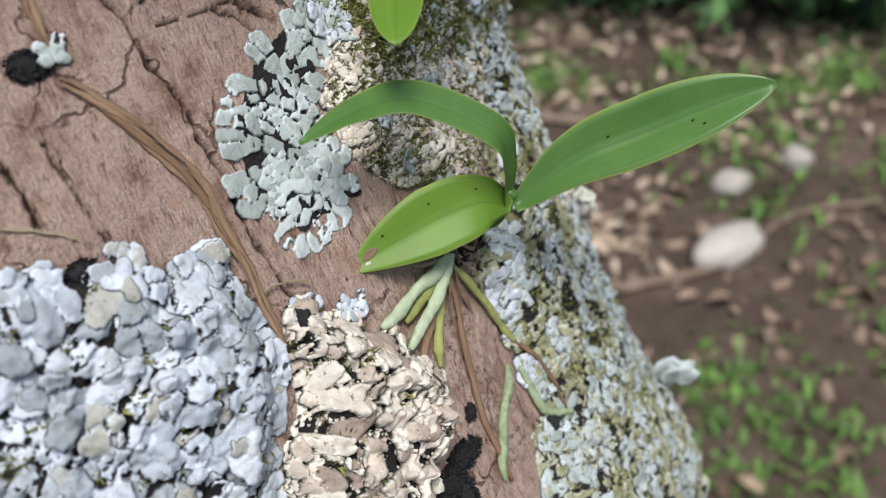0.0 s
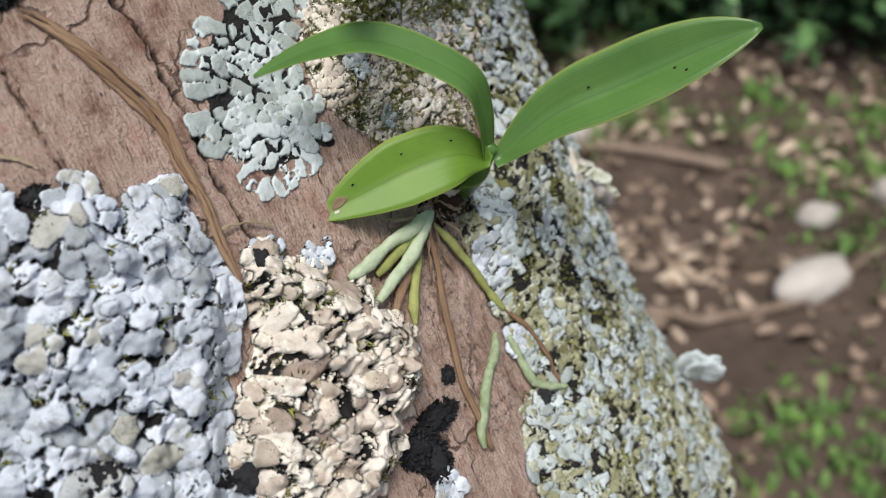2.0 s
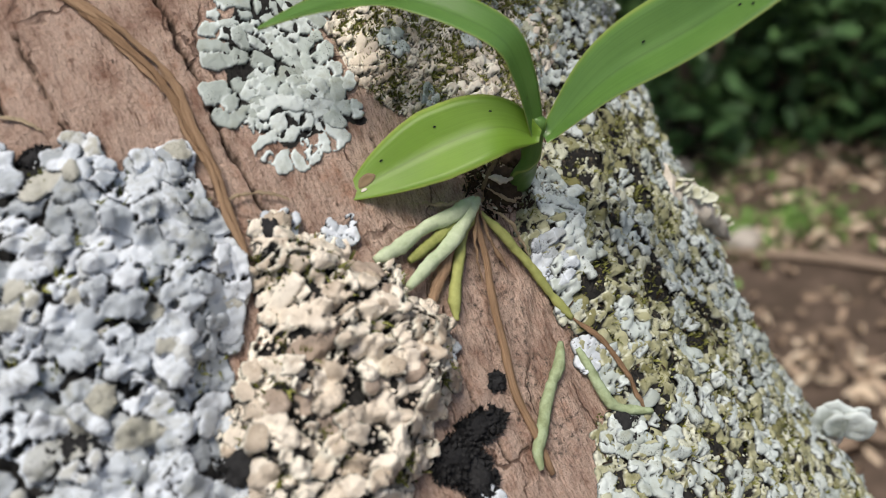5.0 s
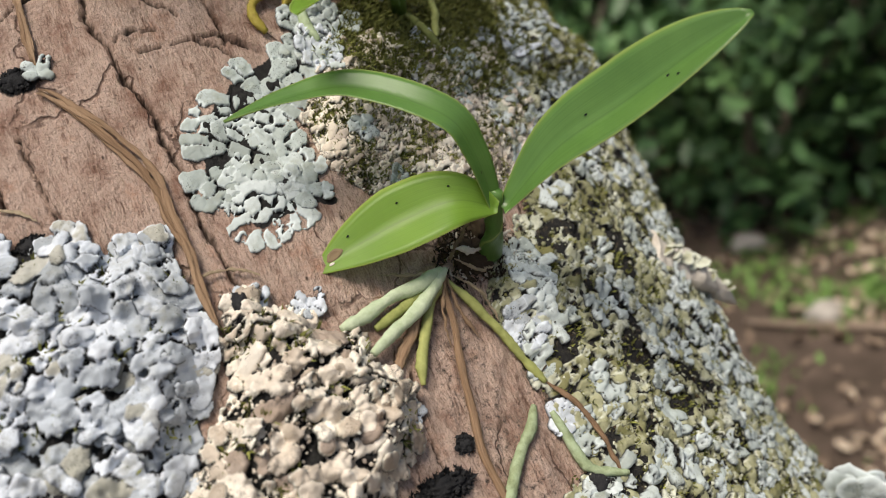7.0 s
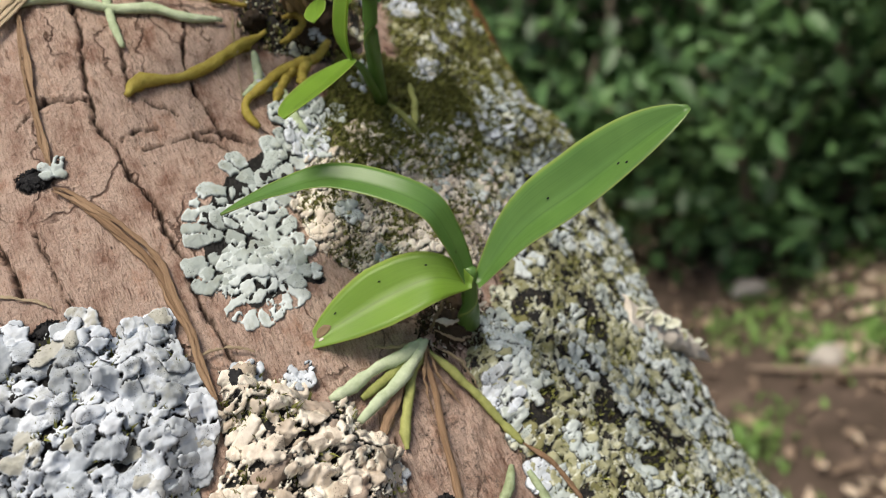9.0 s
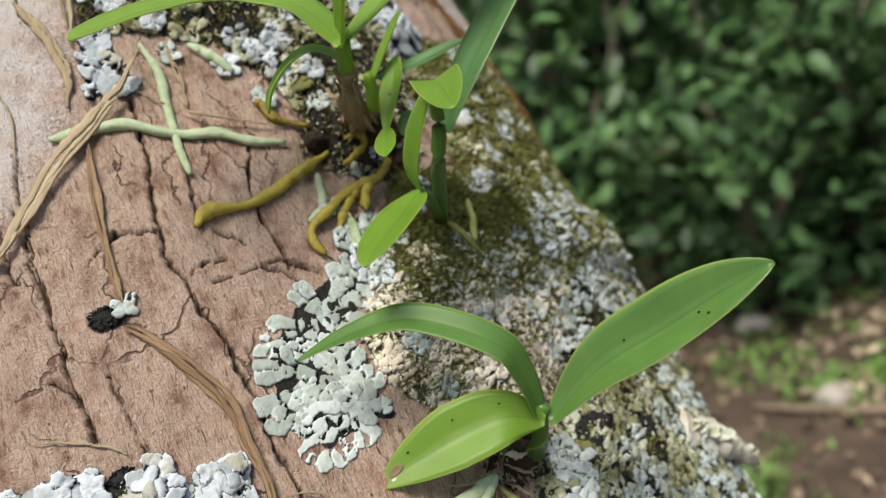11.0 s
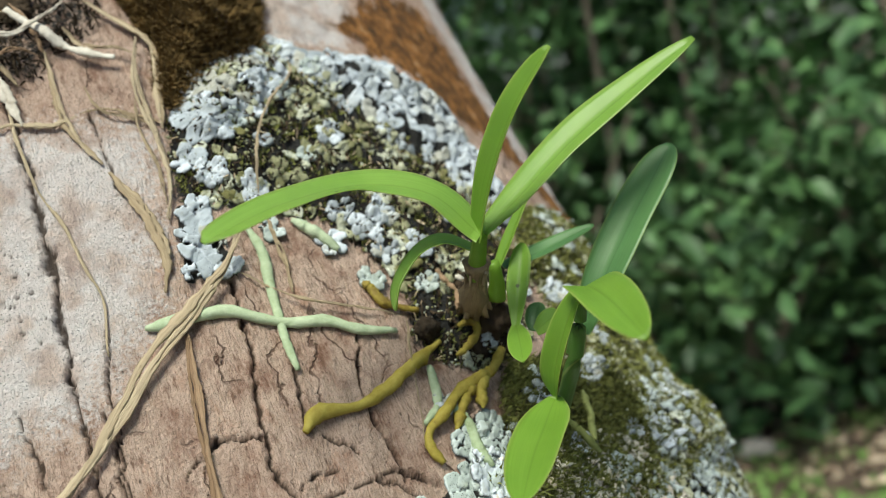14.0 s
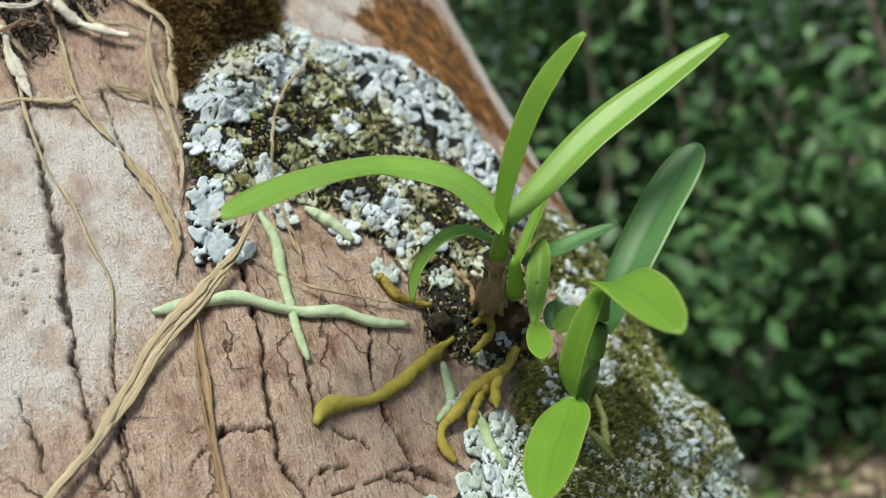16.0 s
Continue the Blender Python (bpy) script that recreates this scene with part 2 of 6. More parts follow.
MOSS = plain_material("moss", (0.035, 0.04, 0.01), (0.29, 0.30, 0.085), 150, 0.9, 0.2)
MOSS_BROWN = plain_material("brown_moss", (0.05, 0.033, 0.012), (0.27, 0.17, 0.06), 150, 0.9, 0.2)
BLACK = plain_material("black_crust", (0.006, 0.006, 0.008), (0.03, 0.03, 0.032), 700, 0.85, 0.9, 0.001)
HUMUS = plain_material("humus", (0.012, 0.009, 0.006), (0.075, 0.05, 0.03), 500, 0.9, 0.9, 0.001)
SHEATH = plain_material("dry_sheath", (0.12, 0.075, 0.04), (0.36, 0.28, 0.17), 1.0, 0.8, 0.9, 0.0009, stretch=(6, 5, 1))
SOIL = plain_material("forest_soil", (0.035, 0.026, 0.017), (0.34, 0.25, 0.19), 7, 0.95, 0.8, 0.02, c=(0.095, 0.068, 0.053))
LITTER = plain_material("leaf_litter", (0.06, 0.038, 0.026), (0.42, 0.31, 0.23), 20, 0.8, 0.2, 0.002)
PALE_LITTER = plain_material("pale_leaf_litter", (0.24, 0.16, 0.11), (0.70, 0.58, 0.45), 20, 0.8, 0.2, 0.002)
STONE = plain_material("pale_stone", (0.30, 0.27, 0.24), (0.60, 0.55, 0.50), 14, 0.85, 0.6, 0.006)
STICK = plain_material("stick", (0.10, 0.065, 0.045), (0.34, 0.26, 0.20), 25, 0.85, 0.5, 0.004)
GRASS = plain_material("grass", (0.06, 0.12, 0.03), (0.19, 0.33, 0.08), 9, 0.6, 0.0)
FOLIAGE = plain_material("shrub_leaf", (0.018, 0.045, 0.018), (0.17, 0.32, 0.11), 3, 0.45, 0.0, spec=0.4, c=(0.065, 0.135, 0.05))
WOOD = plain_material("shrub_wood", (0.10, 0.08, 0.06), (0.34, 0.28, 0.22), 20, 0.85, 0.5, 0.004)


# ---- small tools ----
def mesh(name, verts, faces, mat, smooth=True, attrs=()):
    me = bpy.data.meshes.new(name)
    me.from_pydata([tuple(v) for v in verts], [], faces)
    me.materials.append(mat)
    if smooth:
        me.polygons.foreach_set("use_smooth", [True] * len(me.polygons))
    for label, kind, data in attrs:
        a = me.attributes.new(label, kind, "POINT")
        field = {"FLOAT": "value", "FLOAT_VECTOR": "vector", "FLOAT_COLOR": "color"}[kind]
        a.data.foreach_set(field, np.asarray(data, dtype=np.float32).ravel())
    me.update()
    return me


def thing(name, at, label, category, group="", kind=""):
    """An Empty at the thing's base, to which its parts are hung."""
    ob = new(name)
    ob.empty_display_size = 0.005
    ob.location = at
    return tagged(ob, label, category, group, kind)


def hang(name, data, parent, label="", m=None):
    """One part under a thing or under a part; its data lie in world metres unless m places them."""
    ob = new(name, data)
    ob.parent = parent
    base = parent.matrix_basis if parent.parent is None else Matrix()
    ob.matrix_parent_inverse = base.inverted()
    if m is not None:
        ob.matrix_basis = m
    return tagged(ob, label)


# ---- the trunk's own coordinates: u round it, s up along it, h out of it, in millimetres ----
FOOT = Vector((-0.242, 0.335, 1.05))
AXIS = Vector((-0.456, 0.4916, 1.0)).normalized()
FRONT = (Vector((0.05, 0.0, 1.12)) - FOOT)
FRONT = (FRONT - AXIS * FRONT.dot(AXIS)).normalized()
SIDE = AXIS.cross(FRONT)
RADIUS, TAPER = 0.2198, -0.0292
A3, F3, S3 = np.array(AXIS), np.array(FRONT), np.array(SIDE)


def on_trunk(u, s, h):
    u, s, h = np.asarray(u) * 1e-3, np.asarray(s) * 1e-3, np.asarray(h) * 1e-3
    a = u / RADIUS
    r = RADIUS + TAPER * s + h
    return np.array(FOOT) + s[..., None] * A3 + (r * np.cos(a))[..., None] * F3 + (r * np.sin(a))[..., None] * S3


def outward(u):
    a = u * 1e-3 / RADIUS
    return Vector(math.cos(a) * F3 + math.sin(a) * S3), Vector(-math.sin(a) * F3 + math.cos(a) * S3)


def pts(text):
    return np.array([[float(c) for c in p.split(",")] for p in text.split()])


def sd(U, S, poly):
    """Signed distance to a closed outline, positive inside."""
    best = np.full(U.shape, 1e9)
    inside = np.zeros(U.shape, bool)
    for (x0, y0), (x1, y1) in zip(poly, np.roll(poly, -1, 0)):
        best = np.minimum(best, seg(U, S, x0, y0, x1, y1))
        with np.errstate(divide="ignore", invalid="ignore"):
            cross = ((y0 > S) != (y1 > S)) & (U < (x1 - x0) * (S - y0) / (y1 - y0 + 1e-12) + x0)
        inside ^= cross
    return np.where(inside, best, -best)


def seg(U, S, x0, y0, x1, y1):
    dx, dy = x1 - x0, y1 - y0
    t = np.clip(((U - x0) * dx + (S - y0) * dy) / (dx * dx + dy * dy + 1e-12), 0, 1)
    return np.hypot(U - x0 - t * dx, S - y0 - t * dy)


def smooth01(x):
    x = np.clip(x, 0, 1)
    return x * x * (3 - 2 * x)


def waves(U, S, size, seed, octaves=4):
    """Cheap smooth noise from sums of rotated sines, about -1 to 1."""
    r = np.random.default_rng(seed)
    out, amp, total = np.zeros(np.shape(U)), 1.0, 0.0
    for o in range(octaves):
        for _ in range(4):
            a, p, q = r.uniform(0, 6.283, 3)
            k = 6.283 / size * r.uniform(0.7, 1.4)
            out = out + amp * np.sin(k * (U * math.cos(a) + S * math.sin(a)) + p + 1.3 * np.sin(0.6 * k * (U * math.sin(q) + S * math.cos(q)) + q))
        total += amp * 2.2
        amp *= 0.55
        size *= 0.48
    return out / total


# Outlines of what grows on the bark
BLUE_MAT = pts("-60,-140 -30,-146 -17,-147.4 -11.7,-149.4 -4.1,-154.3 2.9,-151.5 7.3,-154.8 8.8,-161.8 14.9,-157.1 22.6,-160.6 21,-166.5 22.8,-174.1 24.7,-184.7 21.4,-194.1 14,-204 10,-215 8,-232 -24,-262 -60,-240")
CREAM_MAT = pts("28.1,-179.5 33.6,-177.5 37.2,-183.8 43.9,-186 46.6,-192 54.4,-197.7 54.3,-202.3 60.5,-209.9 57,-224.1 47.1,-229.9 44.1,-234.7 39.2,-240 25.2,-245 5,-245 8.5,-215.8 14.7,-207.1 22.5,-200.9 24.7,-192")
ROSETTE = pts("60.8,-118.3 71.5,-116.3 77,-121 68.3,-132.8 60.1,-139.9 61.1,-149.6 62.3,-157.4 70.6,-164.9 64.6,-167.2 50.6,-167.4 40.3,-170.1 35.7,-166.6 35.6,-161 28.7,-154 32,-143.4 35.8,-134.2 45.9,-124.1 52.1,-121.7")
ROSETTE_TAIL = pts("80.4,-103.4 87.1,-106.7 84,-118 74,-124 63,-126 64.2,-120")
BAND = pts("118,-150 125,-160 121,-171 106.3,-184.5 95,-190 90.7,-201.7 93.6,-217.8 95.3,-228.2 97.5,-243.2 91,-246 79.1,-262.3 76,-300 80,-345 240,-345 240,-100 150,-105 132,-128")
BAND_UP = pts("117,-62 133,-66 123,-92 126,-104 128,-122 128,-140 214,-140 206,-100 199,-60 188,-25 150,-30")
MOSS_MID = pts("78,-118.3 70,-131 62.9,-140 63.8,-154.9 73.5,-166 90,-171 104,-180 122,-168 139,-145 137,-124.6 110,-118")
MOSS_UP = pts("72.5,-122 81.4,-118.2 88,-106 91,-98.6 100,-90 122,-92 138,-99 148,-125 132,-140 99.9,-140.3")
UP_A = pts("30.3,7.5 40,20 47.5,27 60.6,27.4 72,22 58.2,3.8 44.3,-6.6 35.1,-9.8 27.6,-2.7")
UP_BAND = pts("68.2,40 79.5,31 114.7,31.6 138.6,19.4 143.5,-3.8 150,-30 137.6,-45 122,-40 113.1,-32.5 105,-16.3 89.8,-13.2 82.5,4.9 72.1,20.9")
UP_DARK = pts("26,5 45,26 66,36 82,20 92,0 115,-16 130,-44 125,-66 112,-86 95,-94 78,-90 70,-80 75,-66 74,-58 60,-38 45,-32 22,-24")
UP_C = pts("22.6,-24.6 29.3,-24.8 30.1,-38 32.6,-44.8 31.1,-49.8 18.6,-47.9 19.4,-39.4")
ORANGE = pts("102,48 140,80 172,80 180,40 192,5 238,-40 255,-140 210,-140 199,-60 184,-10 163.5,5.2 140,12 125,32 112,36")
BROWN_MOSS = pts("24,62 76,60 66,32 58,27 46,25 38,16 30,6 27,18 31,32")
TANGLE = pts("-30,66 22,62 22,46 12,40 4,34 -2,27 -11.5,25 -30,28")
BLEACH = pts("-60,10 -6,12 18,6 24,0 20,-17 12,-52 0,-66 -11.7,-76 -60,-84")
BLACK_BASE = pts("4,-213 16,-216 28,-222 27,-240 2,-240")

CRACKS = [  # line, half width, depth, in millimetres
    ("29,-50 28.8,-62.1 26.2,-77.4 23.3,-91.4 23.4,-101.3 25.3,-115.2 29.1,-130.8 31.1,-150 30.7,-161.6 32.9,-177.8", 0.65, 3.2),
    ("-9,-76 -8.9,-89.1 -8.4,-103.5 -8.5,-122 -7.7,-133.8 -7.2,-141.9", 0.58, 2.6),
    ("0.3,-128 0,-135.4 1.5,-142.3 2.9,-151.5", 0.45, 2.0),
    ("-12,26 -11.7,11.6 -11.4,-11.5 -11.6,-27.5 -12.5,-50.2 -14,-64.8", 1.08, 4.0),
    ("-14,-64.8 -13.8,-76.3 -14.3,-83.6 -13.5,-96", 0.50, 2.2),
    ("12,-92.1 17,-92.3 22.4,-94.3", 0.50, 2.0),
    ("36.8,-79 35.2,-88.9 34.1,-96", 0.45, 1.6),
    ("57.4,-71.2 50.1,-91.1 51.8,-102.2 53,-115.7", 0.45, 2.0),
    ("37.1,-97.6 40.3,-100.7 43.3,-104.4", 0.45, 1.5),
    ("31.6,-112.7 40,-112.6 50.6,-112.2 57.9,-117", 0.45, 1.6),
    ("-4.1,-56.1 -6.5,-73.2 -7.6,-84 -7.6,-99.8", 0.45, 2.0),
    ("-26.8,-68.7 -24.8,-77.7 -24.6,-87", 0.45, 1.6),
    ("-12,-124 -8.9,-129.7 -7.1,-135 -6.5,-142.3", 0.65, 2.4),
    ("62.9,-166.5 62.7,-175.6 57,-180", 0.45, 1.4),
    ("62.7,-209 60.8,-222.6 60.8,-231.5 63,-245", 0.45, 2.0),
    ("3.2,-97.2 7.5,-94.7 12.7,-91.6", 0.45, 1.4),
    ("27.5,-108.7 32.9,-106.9 37.5,-107.4", 0.45, 1.4),
    ("45.4,-112.8 50.7,-116.3 54.7,-119.4", 0.45, 1.4),
    ("50.7,-96.8 53.7,-114.4", 0.45, 1.3),
    ("8,14 8.5,-2 10,-18", 0.45, 1.4),
]


def swell(U, S):
    """How far the living surface stands off the plain cone."""
    U, S = np.asarray(U, float), np.asarray(S, float)
    h = -3.0 - 4.0 * np.exp(-(((U - 85) / 30) ** 2) - ((S + 235) / 40) ** 2)
    h = h + 0.9 * waves(U, S * 0.5, 38, 3)
    for poly, up, soft in ((BLUE_MAT, 6.5, 9), (CREAM_MAT, 9.5, 9), (BAND, 5.0, 16), (BAND_UP, 5.0, 14), (MOSS_MID, 3.0, 12), (MOSS_UP, 2.5, 12), (UP_BAND, 4.0, 10), (UP_DARK, 4.0, 14), (BROWN_MOSS, 9.0, 12), (TANGLE, 2.5, 8), (UP_A, 3.0, 8)):
        d = sd(U, S, poly)
        h = h + up * smooth01(d / soft) * (1 + 0.3 * waves(U, S, 9, 11))
    # the far side falls away beside the stub, and bulges below and above it
    h = h - 7.5 * smooth01((U - 192) / 34) * np.exp(-(((S + 222) / 38) ** 2))
    h = h + 8.0 * smooth01((-258 - S) / 60) * np.exp(-(((U - 198) / 34) ** 2))
    return h + 3.5 * np.exp(-(((U - 216) / 24) ** 2) - ((S + 42) / 32) ** 2)


def build_trunk():
    us = np.concatenate([np.arange(-690, -80, 30), np.arange(-80, -45, 3), np.arange(-45, 135, 0.5), np.arange(135, 190, 0.9), np.arange(190, 250, 1.6), np.arange(250, 690, 30)])
    ss = np.concatenate([np.arange(-1300, -420, 40), np.arange(-420, -320, 4), np.arange(-320, -255, 1.2), np.arange(-255, 66, 0.75), np.arange(66, 130, 4), np.arange(130, 1500, 45)])
    U, S = np.meshgrid(us, ss)
    wu, ws = U + 1.1 * waves(U, S, 14, 21, 3) + 0.2 * waves(U, S, 4, 22, 1), S + 1.0 * waves(U, S, 13, 23)
    near = (np.abs(U) < 300) & (S > -420) & (S < 130)
    h = np.where(near, swell(U, S), -3.0 + 2.5 * waves(U, S * 0.4, 160, 5))
    # mask of the recesses, both for stain and for the shade coloured into them
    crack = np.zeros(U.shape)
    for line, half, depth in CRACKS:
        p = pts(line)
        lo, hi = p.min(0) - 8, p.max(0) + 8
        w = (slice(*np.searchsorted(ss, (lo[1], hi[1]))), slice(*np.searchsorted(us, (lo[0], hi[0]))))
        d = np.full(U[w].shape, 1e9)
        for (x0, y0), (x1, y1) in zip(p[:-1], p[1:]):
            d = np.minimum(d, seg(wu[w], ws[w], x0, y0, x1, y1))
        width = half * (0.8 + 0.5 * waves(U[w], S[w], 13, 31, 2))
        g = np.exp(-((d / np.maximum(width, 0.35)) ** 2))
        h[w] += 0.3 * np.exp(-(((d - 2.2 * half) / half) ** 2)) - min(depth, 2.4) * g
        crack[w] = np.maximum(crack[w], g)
    rough = near * (0.22 * waves(U, S * 0.35, 5, 41, 3) + 0.3 * waves(U, S, 11, 43, 4))
    moss = np.zeros(U.shape)
    black, pale, rust, crust = moss.copy(), moss.copy(), moss.copy(), moss.copy()

    def edge(poly, soft):
        return smooth01((sd(wu, ws, poly) + soft) / (2 * soft)) * near

    for poly, soft, amount in ((MOSS_MID, 6, 0.8), (MOSS_UP, 6, 0.95), (BAND, 8, 0.7), (BAND_UP, 8, 0.85), (UP_DARK, 6, 0.35)):
        moss = np.maximum(moss, amount * edge(poly, soft))
    crust = np.maximum(crust, 0.75 * edge(MOSS_MID, 5))
    crust = np.maximum(crust, 0.38 * edge(BAND, 7))
    # black beneath lichen and humus; the second outline darkens bark round the lower orchid's roots
    for poly, soft, amount in ((pts("66,-118 72,-121 66,-133 58,-140 58,-150 60,-157 64,-163 52,-163 42,-165 39,-161 33,-154 36,-143 40,-135 49,-127"), 1.4, 1.0), (pts("62,-190 74,-186 92,-198 91,-215 94,-250 74,-262 62,-240 62,-212"), 9, 0.45), (MOSS_UP, 5, 0.5), (BAND_UP, 5, 0.45), (ROSETTE_TAIL, 1.6, 0.9), (BLUE_MAT, 2.0, 1.0), (UP_A, 2.0, 0.9), (UP_C, 1.5, 0.95), (UP_DARK, 5, 0.8), (BLACK_BASE, 3, 1.0), (UP_BAND, 2.5, 0.75), (BAND, 4, 0.66), (CREAM_MAT, 2, 1.0), (BROWN_MOSS, 4, 0.6), (TANGLE, 8, 0.58)):
        black = np.maximum(black, amount * edge(poly, soft))
    spot = np.exp(-((wu - 5) / 5.0) ** 2 - ((ws + 113.5) / 3.6) ** 2)
    black = np.maximum(black, 1.15 * spot)
    pale = np.maximum(pale, 0.95 * edge(BLEACH, 22))
    pits = np.random.default_rng(51)
    for _ in range(46):
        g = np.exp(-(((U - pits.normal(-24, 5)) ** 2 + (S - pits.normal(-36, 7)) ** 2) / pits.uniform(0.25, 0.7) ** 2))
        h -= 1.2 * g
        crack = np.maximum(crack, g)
    pale = np.maximum(pale, 1.0 * near * smooth01((U - 178 + 0.25 * np.minimum(S, 0)) / 14) * smooth01((S + 90) / 40))
    pale = np.maximum(pale, 0.8 * edge(pts("72,34 100,34 112,50 120,75 70,75"), 6))
    rust = np.maximum(rust, 0.95 * edge(ORANGE, 12))
    h = h + rough * (1 + 1.5 * np.maximum(moss, black))
    P = on_trunk(U, S, h)
    nu, ns = len(us), len(ss)
    idx = np.arange(nu * ns).reshape(ns, nu)
    quads = np.stack([idx[:-1, :-1], idx[:-1, 1:], idx[1:, 1:], idx[1:, :-1]], -1).reshape(-1, 4).tolist()
    quads += [[idx[i, -1], idx[i, 0], idx[i + 1, 0], idx[i + 1, -1]] for i in range(ns - 1)]
    one = np.ones(U.shape)
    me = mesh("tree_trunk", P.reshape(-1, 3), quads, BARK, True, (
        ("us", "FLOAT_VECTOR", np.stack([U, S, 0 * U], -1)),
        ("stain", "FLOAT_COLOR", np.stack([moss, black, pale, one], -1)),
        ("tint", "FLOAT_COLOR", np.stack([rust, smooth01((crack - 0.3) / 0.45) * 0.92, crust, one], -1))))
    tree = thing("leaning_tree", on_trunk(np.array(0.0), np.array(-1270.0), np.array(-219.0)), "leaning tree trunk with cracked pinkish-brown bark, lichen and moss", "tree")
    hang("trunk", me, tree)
    return tree


TREE = build_trunk()


# ---- lichens ----
def lobe_mesh(name, mat, seed, tips, spread, length, fat, dome=0.10, lift=0.06, n=34):
    """One flat lichen lobe of about unit length that grows along +x: rounded finger tips, a thin underside."""
    r = np.random.default_rng(seed)
    c = np.array([0.33, 0.0])
    disks = [(c, 0.2 * fat), (np.array([0.08, 0.0]), 0.14)]
    for k in range(tips):
        a = (k / max(1, tips - 1) - 0.5) * spread + r.normal(0, 0.09)
        reach = length * r.uniform(0.72, 1.0) * (1 - 0.22 * abs(a) / (spread + 0.1))
        for f, g in ((0.35, 0.75), (0.6, 0.85), (0.8, 0.95), (1.0, 1.0)):
            disks.append((c + f * reach * np.array([math.cos(a), math.sin(a)]), g * fat * r.uniform(0.13, 0.17) * (1.6 if tips < 4 else 1.15)))
    ang = np.linspace(0, 2 * math.pi, n, endpoint=False)
    rad = np.full(n, 0.06)
    for p, q in disks:
        d = p - c
        along = d[0] * np.cos(ang) + d[1] * np.sin(ang)
        off = q * q - (d @ d - along ** 2)
        rad = np.where((off > 0) & (along + np.sqrt(np.maximum(off, 0)) > rad), along + np.sqrt(np.maximum(off, 0)), rad)
    rad = rad * (1 + 0.03 * r.normal(size=n))
    verts, rims = [], []
    tip = 0.5 + 0.5 * np.cos(ang)
    wave = 0.035 * np.sin(ang * r.integers(3, 6) + r.uniform(0, 6))
    for f, z, rim in ((0.90, -0.09, 0.6), (1.0, -0.01, 1.0), (0.93, 0.045, 1.0), (0.62, 0.04 + dome * 0.3, 0.45), (0.3, 0.03 + dome * 0.5, 0.1)):
        zz = z + lift * tip * f * f + wave * f + r.normal(0, 0.006, n)
        verts += [(c[0] + f * q * math.cos(a), c[1] + f * q * math.sin(a), w) for a, q, w in zip(ang, rad, zz)]
        rims += [rim] * n
    verts.append((c[0], c[1], 0.03 + dome * 0.5))
    rims.append(0.0)
    faces = []
    for k in range(4):
        faces += [(k * n + i, k * n + (i + 1) % n, (k + 1) * n + (i + 1) % n, (k + 1) * n + i) for i in range(n)]
    faces += [(4 * n + i, 4 * n + (i + 1) % n, 5 * n) for i in range(n)]
    return mesh(name, verts, faces, mat, True, (("rim", "FLOAT", rims), ("under", "FLOAT", [0.0] * len(rims))))


def lobe_set(mat, kind):
    if kind == "round":
        return [lobe_mesh("lobe", mat, 200 + k, 2 + k % 4, 2.0 + 0.3 * (k % 3), 0.46, 1.75, 0.16, 0.13) for k in range(9)]
    return [lobe_mesh("lobe", mat, 400 + k, 3 + k % 3, 3.2, 0.44, 1.35, 0.12, 0.08, 26) for k in range(9)]


def scatter(r, poly, cell, margin, thin):
    """Places inside an outline, none nearer to another than the cell."""
    lo, hi = poly.min(0), poly.max(0)
    cand = r.uniform(lo, hi, (int(14 * (hi[0] - lo[0]) * (hi[1] - lo[1]) / cell ** 2) + 60, 2))
    cand = cand[sd(cand[:, 0], cand[:, 1], poly) > margin]
    cells, out = {}, []
    for p in cand:
        i, j = int(p[0] // cell), int(p[1] // cell)
        if all((q[0] - p[0]) ** 2 + (q[1] - p[1]) ** 2 > cell * cell for x in (-1, 0, 1) for y in (-1, 0, 1) for q in cells.get((i + x, j + y), ())):
            cells.setdefault((i, j), []).append(p)
            out.append(p)
    out = np.array(out) if out else (poly.mean(0) + r.normal(0, 0.3, (3, 2)))
    return out if thin is None else out[r.uniform(size=len(out)) < thin(out[:, 0], out[:, 1])]


